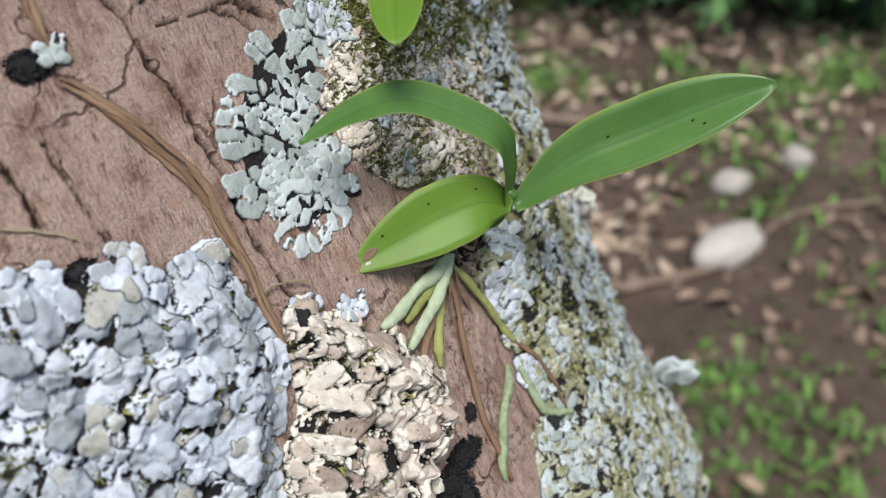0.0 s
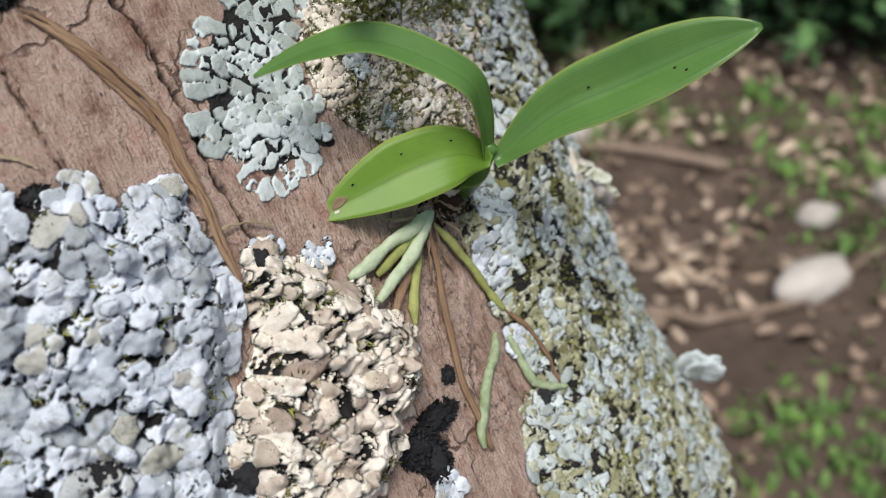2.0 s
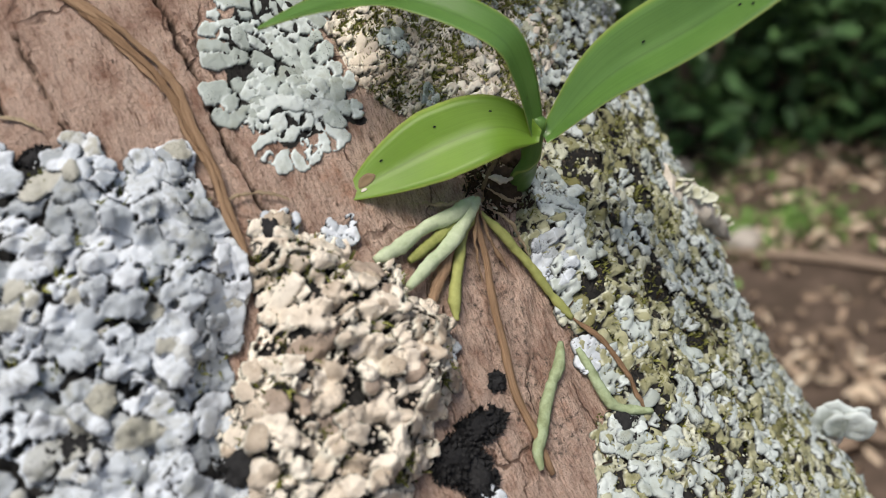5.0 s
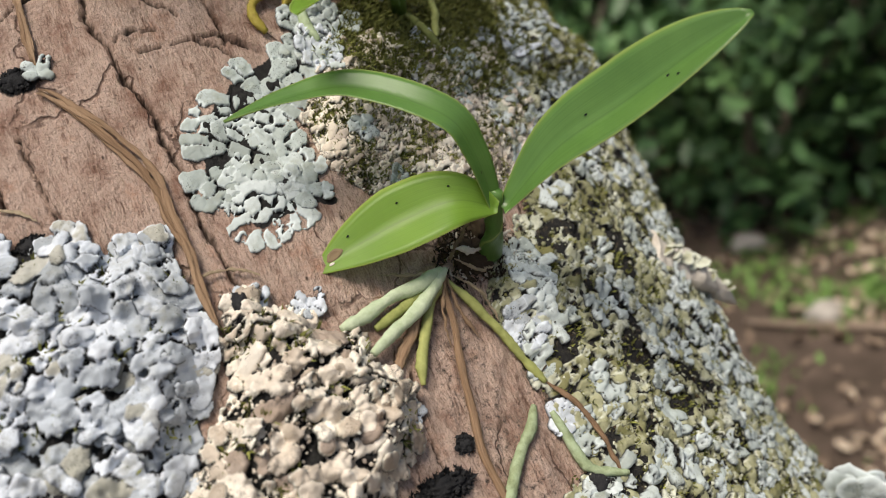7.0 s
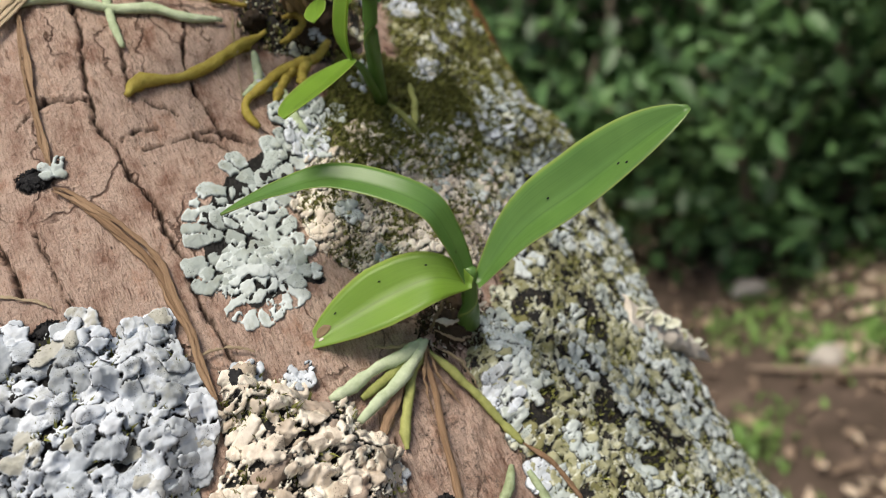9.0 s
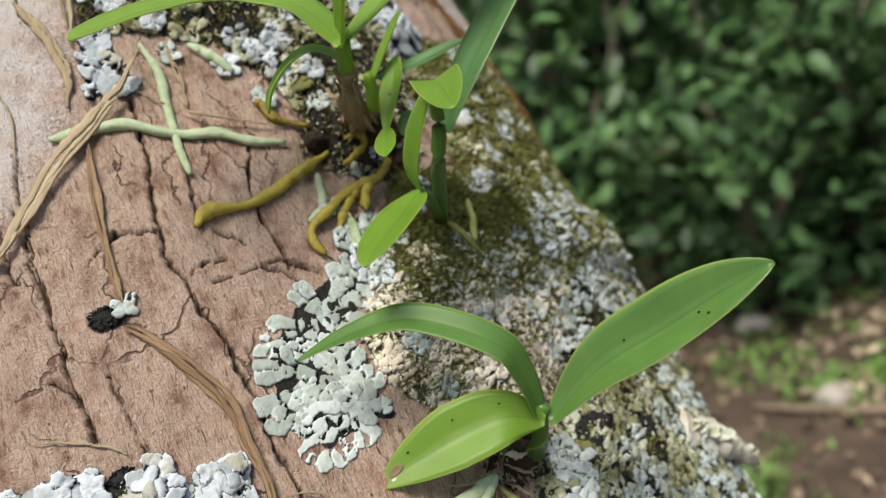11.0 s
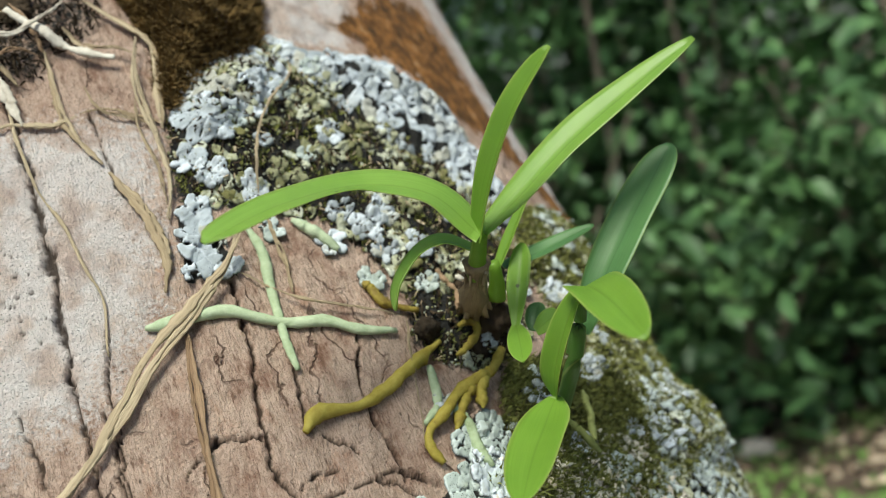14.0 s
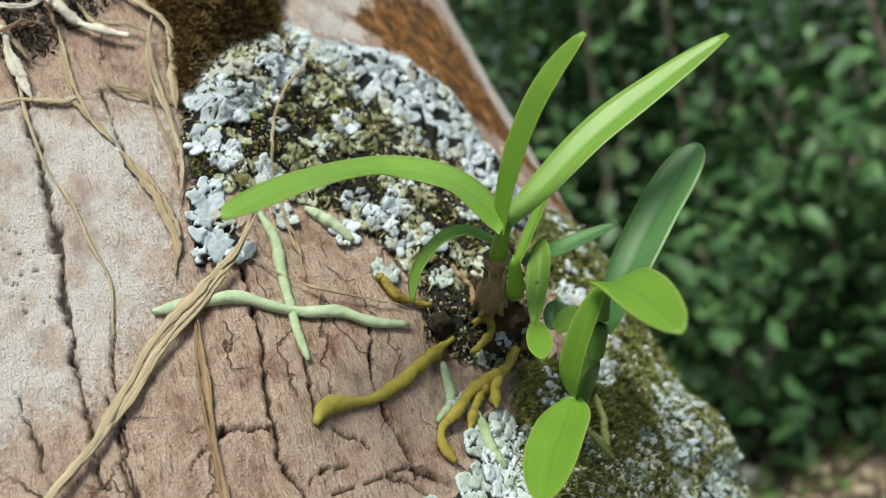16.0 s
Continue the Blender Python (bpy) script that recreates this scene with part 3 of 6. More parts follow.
def grow(r, poly, centres, w, gap, fork, arms, wander, aim, size, full, step=0.8):
    """Branching lines that spread from the centres, fork and stop short of one another, as a leafy lichen's lobes do.
    Each row: both ends, how far along, how near its tip, family."""
    lo, hi = poly.min(0) - 3, poly.max(0) + 3
    gu, gs = np.arange(lo[0], hi[0], 0.8), np.arange(lo[1], hi[1], 0.8)
    room = sd(*np.meshgrid(gu, gs), poly)
    reach, kin = 2 * w + gap, 2 * w + min(gap, 0.35)
    cells, lines, families, parent, clan = {}, [], 0, {}, {}

    def free(x, y, origin, c):
        i, j = int((x - lo[0]) / 0.8), int((y - lo[1]) / 0.8)
        if i < 0 or j < 0 or i >= len(gu) or j >= len(gs) or room[j, i] < 0.8 * w:
            return False
        i, j = int(x // reach), int(y // reach)
        for a in (-1, 0, 1):
            for b in (-1, 0, 1):
                for px, py, pc in cells.get((i + a, j + b), ()):
                    d = (px - x) ** 2 + (py - y) ** 2
                    if (d < kin * kin and (px - origin[0]) ** 2 + (py - origin[1]) ** 2 > (1.15 * kin) ** 2) if pc is c else d < reach * reach:
                        return False
        return True

    active = []
    for c in [tuple(q) for q in centres]:
        first = aim(*c) if aim else r.uniform(0, 6.283)
        count = int(r.integers(arms[0], arms[1] + 1))
        span = 2 * math.pi if not aim else 2.6
        for k in range(count):
            families += 1
            parent[families], clan[families] = 0, families
            active.append([c, [c], first + (k - (count - 1) / 2) * span / count + r.normal(0, 0.12), families, 0, 0.0, r.uniform(0.6, 1.3) * fork])
    while active and len(lines) < 2500:
        going = []
        for c, line, turn, fam, gen, path, due in active:
            x, y = line[-1]
            origin = line[0]
            turn += r.normal(0, wander)
            for bend in (0, 0.3, -0.3, 0.6, -0.6, 0.95, -0.95):
                px, py = x + step * math.cos(turn + bend), y + step * math.sin(turn + bend)
                if math.hypot(px - c[0], py - c[1]) > math.hypot(x - c[0], y - c[1]) + 0.2 * step and path < size and free(px, py, origin, c):
                    break
            else:
                lines.append((line, fam, path))
                continue
            line.append((px, py))
            turn += 0.6 * bend
            if len(line) > 3:
                bx, by = line[-4]
                cells.setdefault((int(bx // reach), int(by // reach)), []).append((bx, by, c))
            run = step * (len(line) - 1)
            if run > due:
                for q in line[-3:]:
                    cells.setdefault((int(q[0] // reach), int(q[1] // reach)), []).append((*q, c))
                lines.append((line, fam, path))
                for g in (-1, 1):
                    families += 1
                    parent[families], clan[families] = fam, clan[fam]
                    going.append([c, [line[-1]], turn + g * r.uniform(0.35, 0.6), families, gen + 1, path + run, r.uniform(0.6, 1.3) * fork])
            else:
                going.append([c, line, turn, fam, gen, path, due])
        active = going
    rows = []
    ends = {}
    for line, fam, path in lines:
        ends[line[0]] = True
    for line, fam, path in lines:
        last = line[-1] not in ends
        n = len(line)
        for k in range(n - 1):
            tip = (1 - min(1, (n - 2 - k) / 3)) if last else 0.0
            rows.append((*line[k], *line[k + 1], path + k * step, tip, w * full * r.uniform(0.92, 1.06), fam))
        if last and n > 1:
            t = math.atan2(line[-1][1] - line[-2][1], line[-1][0] - line[-2][0])
            for b in (-0.75, 0.05, 0.75):
                if r.uniform() < 0.8:
                    b += t + r.normal(0, 0.15)
                    g = w * r.uniform(0.55, 0.95)
                    rows.append((*line[-1], line[-1][0] + g * math.cos(b), line[-1][1] + g * math.sin(b), path + n * step, 1.0, w * full * r.uniform(0.52, 0.75), fam))
    return rows, parent, clan


def thallus(name, label, poly, mat, seed, centres=None, apart=12.0, w=1.3, gap=0.45, fork=4.5, arms=(5, 8), wander=0.10, aim=None, thick=0.35, edge=0.5, dome=0.25, curl=0.5, stack=0.6, lift=0.0, wavy=0.15, step=0.36, thin=None, margin=1.5, scallop=0.16, size=60.0, slit=0.4, full=1.22, most=300):
    """A leafy lichen: forked lobes with round tips and pale rims, parted by narrow dark slits; each main lobe is a part."""
    r = np.random.default_rng(seed)
    if centres is None:
        centres = scatter(r, poly, apart, margin, thin)
    if len(centres) == 0:
        return None
    rows, parent, clan = grow(r, poly, centres, w, gap, fork, arms, wander, aim, size, full)
    if not rows:
        return None
    A = np.array(rows)
    lo, hi = A[:, :4].reshape(-1, 2).min(0) - 2 * w - 1, A[:, :4].reshape(-1, 2).max(0) + 2 * w + 1
    us, ss = np.arange(lo[0], hi[0], step), np.arange(lo[1], hi[1], step)
    U, S = np.meshgrid(us, ss)
    F, fam, tip, run = np.full(U.shape, -1.0), np.zeros(U.shape, int), np.zeros(U.shape), np.zeros(U.shape)
    for x0, y0, x1, y1, path, tp, ww, fm in rows:
        m = ww + 1.0
        i0, i1 = max(0, int((min(x0, x1) - m - lo[0]) / step)), int((max(x0, x1) + m - lo[0]) / step) + 2
        j0, j1 = max(0, int((min(y0, y1) - m - lo[1]) / step)), int((max(y0, y1) + m - lo[1]) / step) + 2
        v = ww - seg(U[j0:j1, i0:i1], S[j0:j1, i0:i1], x0, y0, x1, y1)
        better = v > F[j0:j1, i0:i1]
        F[j0:j1, i0:i1][better] = v[better]
        fam[j0:j1, i0:i1][better] = fm
        tip[j0:j1, i0:i1][better] = tp
        run[j0:j1, i0:i1][better] = path
    # a slit opens between lobes that do not grow from one another
    up = np.array([parent.get(k, 0) for k in range(fam.max() + 2)])
    F2 = np.full(U.shape, -1.5)
    for x0, y0, x1, y1, path, tp, ww, fm in rows:
        m = ww + 1.0
        i0, i1 = max(0, int((min(x0, x1) - m - lo[0]) / step)), int((max(x0, x1) + m - lo[0]) / step) + 2
        j0, j1 = max(0, int((min(y0, y1) - m - lo[1]) / step)), int((max(y0, y1) + m - lo[1]) / step) + 2
        v = ww - seg(U[j0:j1, i0:i1], S[j0:j1, i0:i1], x0, y0, x1, y1)
        own = fam[j0:j1, i0:i1]
        other = own != fm
        a, b = own, int(fm)
        for _ in range(3):
            a, b = up[a], int(up[b]) if b < len(up) else 0
            other &= (a != fm) & (own != b)
        F2[j0:j1, i0:i1] = np.where(other & (v > F2[j0:j1, i0:i1]), v, F2[j0:j1, i0:i1])
    part = slit * np.maximum(0.1, 0.55 + 0.9 * waves(U, S, 9, 93, 2)) * smooth01(run / (2.5 * w))
    F = np.minimum(F, (F - F2) / 2 + 0.08 - part / 2) + scallop * waves(U, S, 2.6, 91, 2) * smooth01((run + 1) / 4)
    clans = np.array([clan.get(k, 0) for k in range(fam.max() + 2)])
    inside = F > 0.03
    fu, fs, n8 = np.zeros(F.shape), np.zeros(F.shape), np.zeros(F.shape)
    for dy in (-1, 0, 1):
        for dx in (-1, 0, 1):
            if dx or dy:
                fi = np.roll(np.roll(F, -dy, 0), -dx, 1)
                ok = (fi > 0.03) & ~inside
                t = np.clip(-F / np.maximum(fi - F, 1e-6), 0, 1) * ok
                fu, fs, n8 = fu + t * dx * step, fs + t * dy * step, n8 + ok
    used = inside | (n8 > 0)
    X, Y = U + np.where(n8 > 0, fu / np.maximum(n8, 1), 0), S + np.where(n8 > 0, fs / np.maximum(n8, 1), 0)
    count = fam.max() + 1
    lifts = np.abs(r.normal(0, stack, count))
    curls = curl * r.uniform(0.2, 1.4, count)
    e = np.clip(F / edge, 0, 1)
    Z = thick * np.sqrt(1 - (1 - e) ** 2) + dome * smooth01(F / (0.95 * w)) + wavy * waves(X, Y, 4.0, seed + 95, 3)
    Z = Z + lift + lifts[fam] * smooth01(run / 5) + curls[fam] * tip * tip
    Z = np.where(inside, Z, Z - 0.5 * thick - 0.35)
    P = on_trunk(X, Y, swell_at(X, Y) + Z)
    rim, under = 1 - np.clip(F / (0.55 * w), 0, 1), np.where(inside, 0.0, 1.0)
    rim = np.where(tip > 0, rim, 0.65 * rim)
    quad = (used[:-1, :-1] & used[:-1, 1:] & used[1:, 1:] & used[1:, :-1]) & (inside[:-1, :-1] | inside[:-1, 1:] | inside[1:, 1:] | inside[1:, :-1])
    group = clans[fam]
    own = group[:-1, :-1]
    for other in (group[1:, :-1], group[:-1, 1:], group[1:, 1:]):
        own = np.where(own == 0, other, own)
    mid = np.array(centres).mean(0)
    root = thing(name, on_trunk(np.array(mid[0]), np.array(mid[1]), swell(*mid)), label, "lichen", "lichens on the trunk")
    J, I = np.nonzero(quad)
    order = np.argsort(own[J, I], kind="stable")
    J, I = J[order], I[order]
    ids, starts = np.unique(own[J, I], return_index=True)
    nu = U.shape[1]
    P, rim, under = P.reshape(-1, 3), rim.ravel(), under.ravel()
    for a, b in zip(starts, list(starts[1:]) + [len(J)]):
        if b - a < 5:
            continue
        j, i = J[a:b], I[a:b]
        q = np.stack([j * nu + i, j * nu + i + 1, (j + 1) * nu + i + 1, (j + 1) * nu + i], -1)
        verts, back = np.unique(q, return_inverse=True)
        last = len(root.children) >= most - 1
        if last:
            j, i = J[a:], I[a:]
            q = np.stack([j * nu + i, j * nu + i + 1, (j + 1) * nu + i + 1, (j + 1) * nu + i], -1)
            verts, back = np.unique(q, return_inverse=True)
        name = "lichen_crust" if last else "lobe"
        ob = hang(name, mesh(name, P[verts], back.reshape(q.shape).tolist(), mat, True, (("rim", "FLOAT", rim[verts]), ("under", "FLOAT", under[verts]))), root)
        if last:
            tagged(ob, kind="stuff")
            break
    return root


BALL_V = np.array([(0, 0, 1)] + [(0.89 * math.cos(a), 0.89 * math.sin(a), 0.45) for a in np.arange(5) * 1.2566] + [(0.89 * math.cos(a + 0.628), 0.89 * math.sin(a + 0.628), -0.45) for a in np.arange(5) * 1.2566])
BALL_F = np.array([(0, 1 + i, 1 + (i + 1) % 5) for i in range(5)] + [(1 + i, 6 + i, 1 + (i + 1) % 5) for i in range(5)] + [(1 + (i + 1) % 5, 6 + i, 6 + (i + 1) % 5) for i in range(5)])


def granules(name, label, category, poly, count, size, mat, seed, thin=None, lift=0.0):
    """Small rounded grains that crowd on the bark."""
    r = np.random.default_rng(seed)
    p = r.uniform(poly.min(0), poly.max(0), (count * 6, 2))
    p = p[sd(p[:, 0], p[:, 1], poly) > 0.3 * r.exponential(2.0, len(p))]
    if thin is not None:
        p = p[r.uniform(size=len(p)) < thin(p[:, 0], p[:, 1])]
    p = p[:count]
    w = r.uniform(*size, len(p)) * r.uniform(0.6, 1.2, len(p))
    V = BALL_V[None] * w[:, None, None] * (1 + 0.22 * r.normal(size=(len(p), 11, 1)))
    a = r.uniform(0, 6.283, len(p))[:, None]
    X, Y = V[..., 0] * np.cos(a) * 1.25 - V[..., 1] * np.sin(a), V[..., 0] * np.sin(a) * 1.25 + V[..., 1] * np.cos(a)
    X, Y = X + p[:, :1], Y + p[:, 1:]
    H = swell_at(p[:, 0], p[:, 1])[:, None] + V[..., 2] * 0.8 + lift * r.uniform(0, 1, (len(p), 1))
    P = on_trunk(X, Y, H).reshape(-1, 3)
    F = (BALL_F[None] + 11 * np.arange(len(p))[:, None, None]).reshape(-1, 3).tolist()
    k = len(P)
    tagged(new(name, mesh(name, P, F, mat, True, (("rim", "FLOAT", np.full(k, 0.3)), ("under", "FLOAT", np.zeros(k))))), label, category, kind="stuff")


SW_U, SW_S = np.arange(-70, 250, 1.5), np.arange(-350, 80, 1.5)
SW_H = swell(*np.meshgrid(SW_U, SW_S))


def swell_at(u, s):
    """swell() read quickly from a table."""
    x, y = np.clip((np.asarray(u) + 70) / 1.5, 0, len(SW_U) - 2.001), np.clip((np.asarray(s) + 350) / 1.5, 0, len(SW_S) - 2.001)
    i, j = x.astype(int), y.astype(int)
    f, g = x - i, y - j
    return (SW_H[j, i] * (1 - f) + SW_H[j, i + 1] * f) * (1 - g) + (SW_H[j + 1, i] * (1 - f) + SW_H[j + 1, i + 1] * f) * g


ROUND_GREY, SMALL_OLIVE = lobe_set(LICHEN_GREY, "round"), lobe_set(LICHEN_OLIVE, "small")


def build_lichens():
    thallus("rosette_lichen", "pale grey leafy lichen rosette with black-rimmed forked lobes on bark", ROSETTE, LICHEN_GREY, 1, [(53, -149), (56, -131)], w=1.9, gap=0.3, fork=5.4, arms=(5, 5), thick=0.35, edge=0.4, dome=0.15, curl=0.25, stack=0.25, wavy=0.15, scallop=0.2, step=0.3, slit=0.7, full=1.42)
    for k, (u, s, w) in enumerate(((44.3, -153.1, 6.5), (56.3, -157.8, 6.0))):
        a = np.linspace(0, 2 * math.pi, 12, endpoint=False)
        thallus("rosette_lichen", "pale grey inner lobes of a leafy lichen rosette", np.stack([u + w * np.cos(a), s + w * np.sin(a)], -1), LICHEN_GREY, 14 + k, [(u, s)], w=1.5, gap=0.3, fork=3.6, arms=(5, 5), dome=0.15, curl=0.2, stack=0.25, lift=0.2, slit=0.5, full=1.35)
    thallus("rosette_lichen", "pale grey lichen strip beside the moss", ROSETTE_TAIL, LICHEN_GREY, 2, apart=9, w=1.3, gap=0.4, fork=4, stack=0.5, lift=0.2)
    thallus("leafy_lichen_mat", "blue-grey leafy lichen, the lower layer of a mat", BLUE_MAT, LICHEN_BLUE, 3, apart=18, w=2.5, gap=0.25, fork=6.5, arms=(4, 5), dome=0.5, curl=0.9, stack=0.7, wavy=0.4, slit=0.7, step=0.42, scallop=0.3, margin=6)
    thallus("leafy_lichen_mat", "overlapping blue-grey leafy lichen lobes on a thick mat", BLUE_MAT, LICHEN_BLUE, 33, apart=13, w=2.1, gap=2.6, fork=5.4, arms=(3, 4), dome=0.5, curl=1.3, stack=0.9, lift=1.3, wavy=0.4, slit=0.6, step=0.42, scallop=0.3, margin=3, size=6)
    thallus("leafy_lichen_mat", "round blue-white lobules on older lichen lobes", BLUE_MAT, LICHEN_BLUE, 34, apart=8.5, w=1.25, gap=4.0, fork=2.6, arms=(1, 3), dome=0.5, curl=0.8, stack=1.0, lift=2.4, wavy=0.3, margin=3, size=2, thin=lambda u, s: 0.55 + 0.6 * waves(u, s, 20, 74))
    thallus("cream_lichen_mat", "thick knobbly cream lichen with black specks", CREAM_MAT, LICHEN_CREAM, 4, apart=10, w=1.9, gap=0.6, fork=6.0, arms=(3, 4), slit=0.8, thick=0.9, edge=1.1, dome=0.7, curl=0.7, stack=1.0, wavy=0.5, scallop=0.35, lift=-0.4)
    thallus("cream_lichen_mat", "raised cream lichen knobs with black specks", CREAM_MAT, LICHEN_CREAM, 44, apart=9, w=1.75, gap=3.0, fork=4.2, arms=(2, 4), slit=0.7, thick=0.9, edge=1.1, dome=0.7, curl=1.2, stack=1.2, lift=1.4, wavy=0.4, scallop=0.35, margin=2, size=5)
    thallus("cream_lichen_mat", "round cream lobules with pale rims", CREAM_MAT, LICHEN_CREAM, 45, apart=7, w=1.5, gap=5.0, fork=1.5, arms=(1, 2), thick=0.7, edge=0.8, dome=0.5, curl=0.8, stack=1.2, lift=2.6, margin=2.5, size=1, thin=lambda u, s: 0.6 + 0 * u)
    band = "greenish-white crusty lichen with small lobes and moss between"
    thallus("crust_lichen_band", band, BAND, LICHEN_OLIVE, 5, apart=11, w=1.45, gap=0.4, fork=4.4, arms=(4, 5), slit=0.6, dome=0.25, curl=0.3, stack=0.6, wavy=0.4, step=0.5, scallop=0.4, thin=lambda u, s: 1.0 + 0.4 * waves(u, s, 26, 71), wander=0.25)
    thallus("crust_lichen_band", "pale grey lobes on crusty lichen", BAND, LICHEN_GREY, 55, apart=10, w=1.35, gap=3.2, fork=2.8, arms=(3, 6), dome=0.25, curl=0.5, stack=0.6, lift=0.7, wavy=0.3, step=0.5, scallop=0.4, size=4, thin=lambda u, s: 0.75 + 0.6 * waves(u, s, 26, 72), wander=0.25)
    thallus("crust_lichen_band", band, BAND_UP, LICHEN_OLIVE, 6, apart=9, w=1.1, gap=1.6, fork=3.0, arms=(3, 6), curl=0.3, stack=0.5, wavy=0.4, step=0.5, scallop=0.4, size=4, thin=lambda u, s: 0.30 + 0.4 * waves(u, s, 24, 76) + 0.6 * smooth01((u - 145) / 30), wander=0.25)
    r = np.random.default_rng(6)
    spots = [(u, s, w, w * r.uniform(0.8, 1.3)) for (u, s), w in zip(scatter(r, BAND_UP, 10, 2.0, lambda u, s: 0.5 + 0.6 * waves(u, s, 22, 78)), r.uniform(2.0, 4.0, 200))][:34]
    pale_from = len(spots)
    spots += [(u, s, w, w * r.uniform(0.8, 1.3)) for (u, s), w in zip(scatter(r, MOSS_MID, 8, 1.5, lambda u, s: 0.55 + 0.7 * waves(u, s, 24, 73)), r.uniform(2.2, 4.2, 200))][:22]
    pale_to = len(spots)
    spots += [(u, s, w, w * r.uniform(0.8, 1.3)) for (u, s), w in zip(scatter(r, UP_DARK, 10, 2.0, lambda u, s: 0.45 + 0.7 * waves(u, s, 22, 75)), r.uniform(1.8, 3.6, 200))][:22]
    thallus("pale_crust_lichen", "creamy white crusty lichen between moss cushions", MOSS_MID, LICHEN_CREAM, 7, apart=7.5, w=1.2, gap=1.0, fork=2.6, arms=(3, 6), thick=0.5, dome=0.35, curl=0.3, stack=0.6, wavy=0.4, scallop=0.4, thin=lambda u, s: 0.5 + 0.7 * waves(u, s, 24, 73), wander=0.25)
    granules("granular_lichen", "creamy granular lichen crust among moss", "lichen", MOSS_MID, 3400, (0.25, 0.6), LICHEN_CREAM, 101, lambda u, s: 0.55 + 0.6 * waves(u, s, 24, 73), 0.8)
    granules("granular_lichen", "olive granular crust on the trunk's side", "lichen", BAND, 5200, (0.25, 0.65), LICHEN_OLIVE, 102, lambda u, s: 0.6 + 0.6 * waves(u, s, 30, 79), 0.9)
    granules("granular_lichen", "olive granular crust among moss", "lichen", BAND_UP, 3000, (0.25, 0.65), LICHEN_OLIVE, 103, lambda u, s: 0.4 + 0.6 * waves(u, s, 30, 80), 0.9)
    granules("granular_lichen", "pale grains on dark humus", "lichen", UP_DARK, 1500, (0.25, 0.6), LICHEN_OLIVE, 104, lambda u, s: 0.3 + 0.8 * waves(u, s, 22, 75), 0.8)
    granules("granular_lichen", "brown grains between cream knobs", "lichen", CREAM_MAT, 900, (0.3, 0.7), LICHEN_CREAM, 106, None, 1.2)
    thallus("leafy_lichen", "blue-white leafy lichen beside brown moss", UP_A, LICHEN_BLUE, 8, [(52, 3), (62, 18)], slit=0.5, w=2.1, gap=0.3, fork=6.5, arms=(5, 5), dome=0.15, curl=0.5, stack=0.7, wavy=0.3, scallop=0.25, lift=0.4)
    thallus("leafy_lichen", "blue-white lichen band with long pressed lobes along the bark edge", UP_BAND, LICHEN_BLUE, 9, scatter(np.random.default_rng(9), UP_BAND, 8.5, 2.0, None), aim=lambda u, s: math.atan2(s + 55, u - 66), slit=0.6, w=1.7, gap=0.4, fork=7.5, arms=(2, 2), dome=0.15, curl=0.3, stack=0.4, wavy=0.3, scallop=0.25, lift=0.3)
    thallus("leafy_lichen", "small blue-grey leafy lichen on bare bark", UP_C, LICHEN_BLUE, 10, [(26, -32), (25, -42)], w=2.0, gap=0.3, fork=5.0, arms=(4, 5), curl=0.7, stack=0.6, lift=0.4, scallop=0.25)
    thallus("small_lichen", "pale greenish lichen lobes on dark humus", UP_DARK, LICHEN_OLIVE, 11, apart=8, w=1.2, gap=1.5, fork=2.8, arms=(3, 6), curl=0.5, stack=0.7, wavy=0.4, scallop=0.3, size=3, lift=0.3, thin=lambda u, s: 0.5 + 0.6 * waves(u, s, 22, 75))
    spots += [(u, s, w, w * r.uniform(0.8, 1.3)) for (u, s), w in zip(scatter(r, MOSS_UP, 11, 2.0, lambda u, s: 0.5 + 0.5 * waves(u, s, 22, 75)), r.uniform(1.8, 3.4, 200))][:14]
    spots += [(59.6, -45.7, 4, 3.5), (71.5, -42.7, 4, 4), (66.2, -59.4, 3.5, 3), (77, -39, 4, 4), (84, -52, 3, 4), (44.3, -38.2, 3.5, 3), (29, -11, 4, 4), (33, -18, 4, 3), (73, -112, 5, 5), (74.5, -121, 5, 6), (70.6, -99.4, 2.5, 3), (8.8, -112.6, 2.8, 3), (101, -104, 3.5, 3), (142.6, -124.5, 5, 5)]
    spots += [(104, -196, 4, 7), (97, -207, 4, 6), (97, -232, 3.5, 4), (94, -254, 5, 6), (45, -186, 3.5, 2.5), (33, -181, 4, 3), (92, -172, 3, 3), (58, -217, 2.5, 2.5), (53, -252, 4, 4), (120, -132, 3, 3)]
    for k, (u, s, w, hgt) in enumerate(spots):
        a = np.linspace(0, 2 * math.pi, 10, endpoint=False)
        poly = np.stack([u + (w + 0.6) * np.cos(a), s + (hgt + 0.6) * np.sin(a)], -1)
        thallus("small_lichen", "small pale leafy lichen tuft", poly, (LICHEN_CREAM if k % 2 else LICHEN_GREY) if pale_from <= k < pale_to else (LICHEN_BLUE if k % 3 else LICHEN_GREY), 120 + k, [(u, s)], w=0.36 * min(w, hgt, 4.0) + 0.15, gap=0.25, fork=2.2, arms=(4, 6), curl=0.7, stack=0.4, lift=0.7, scallop=0.15)


build_lichens()


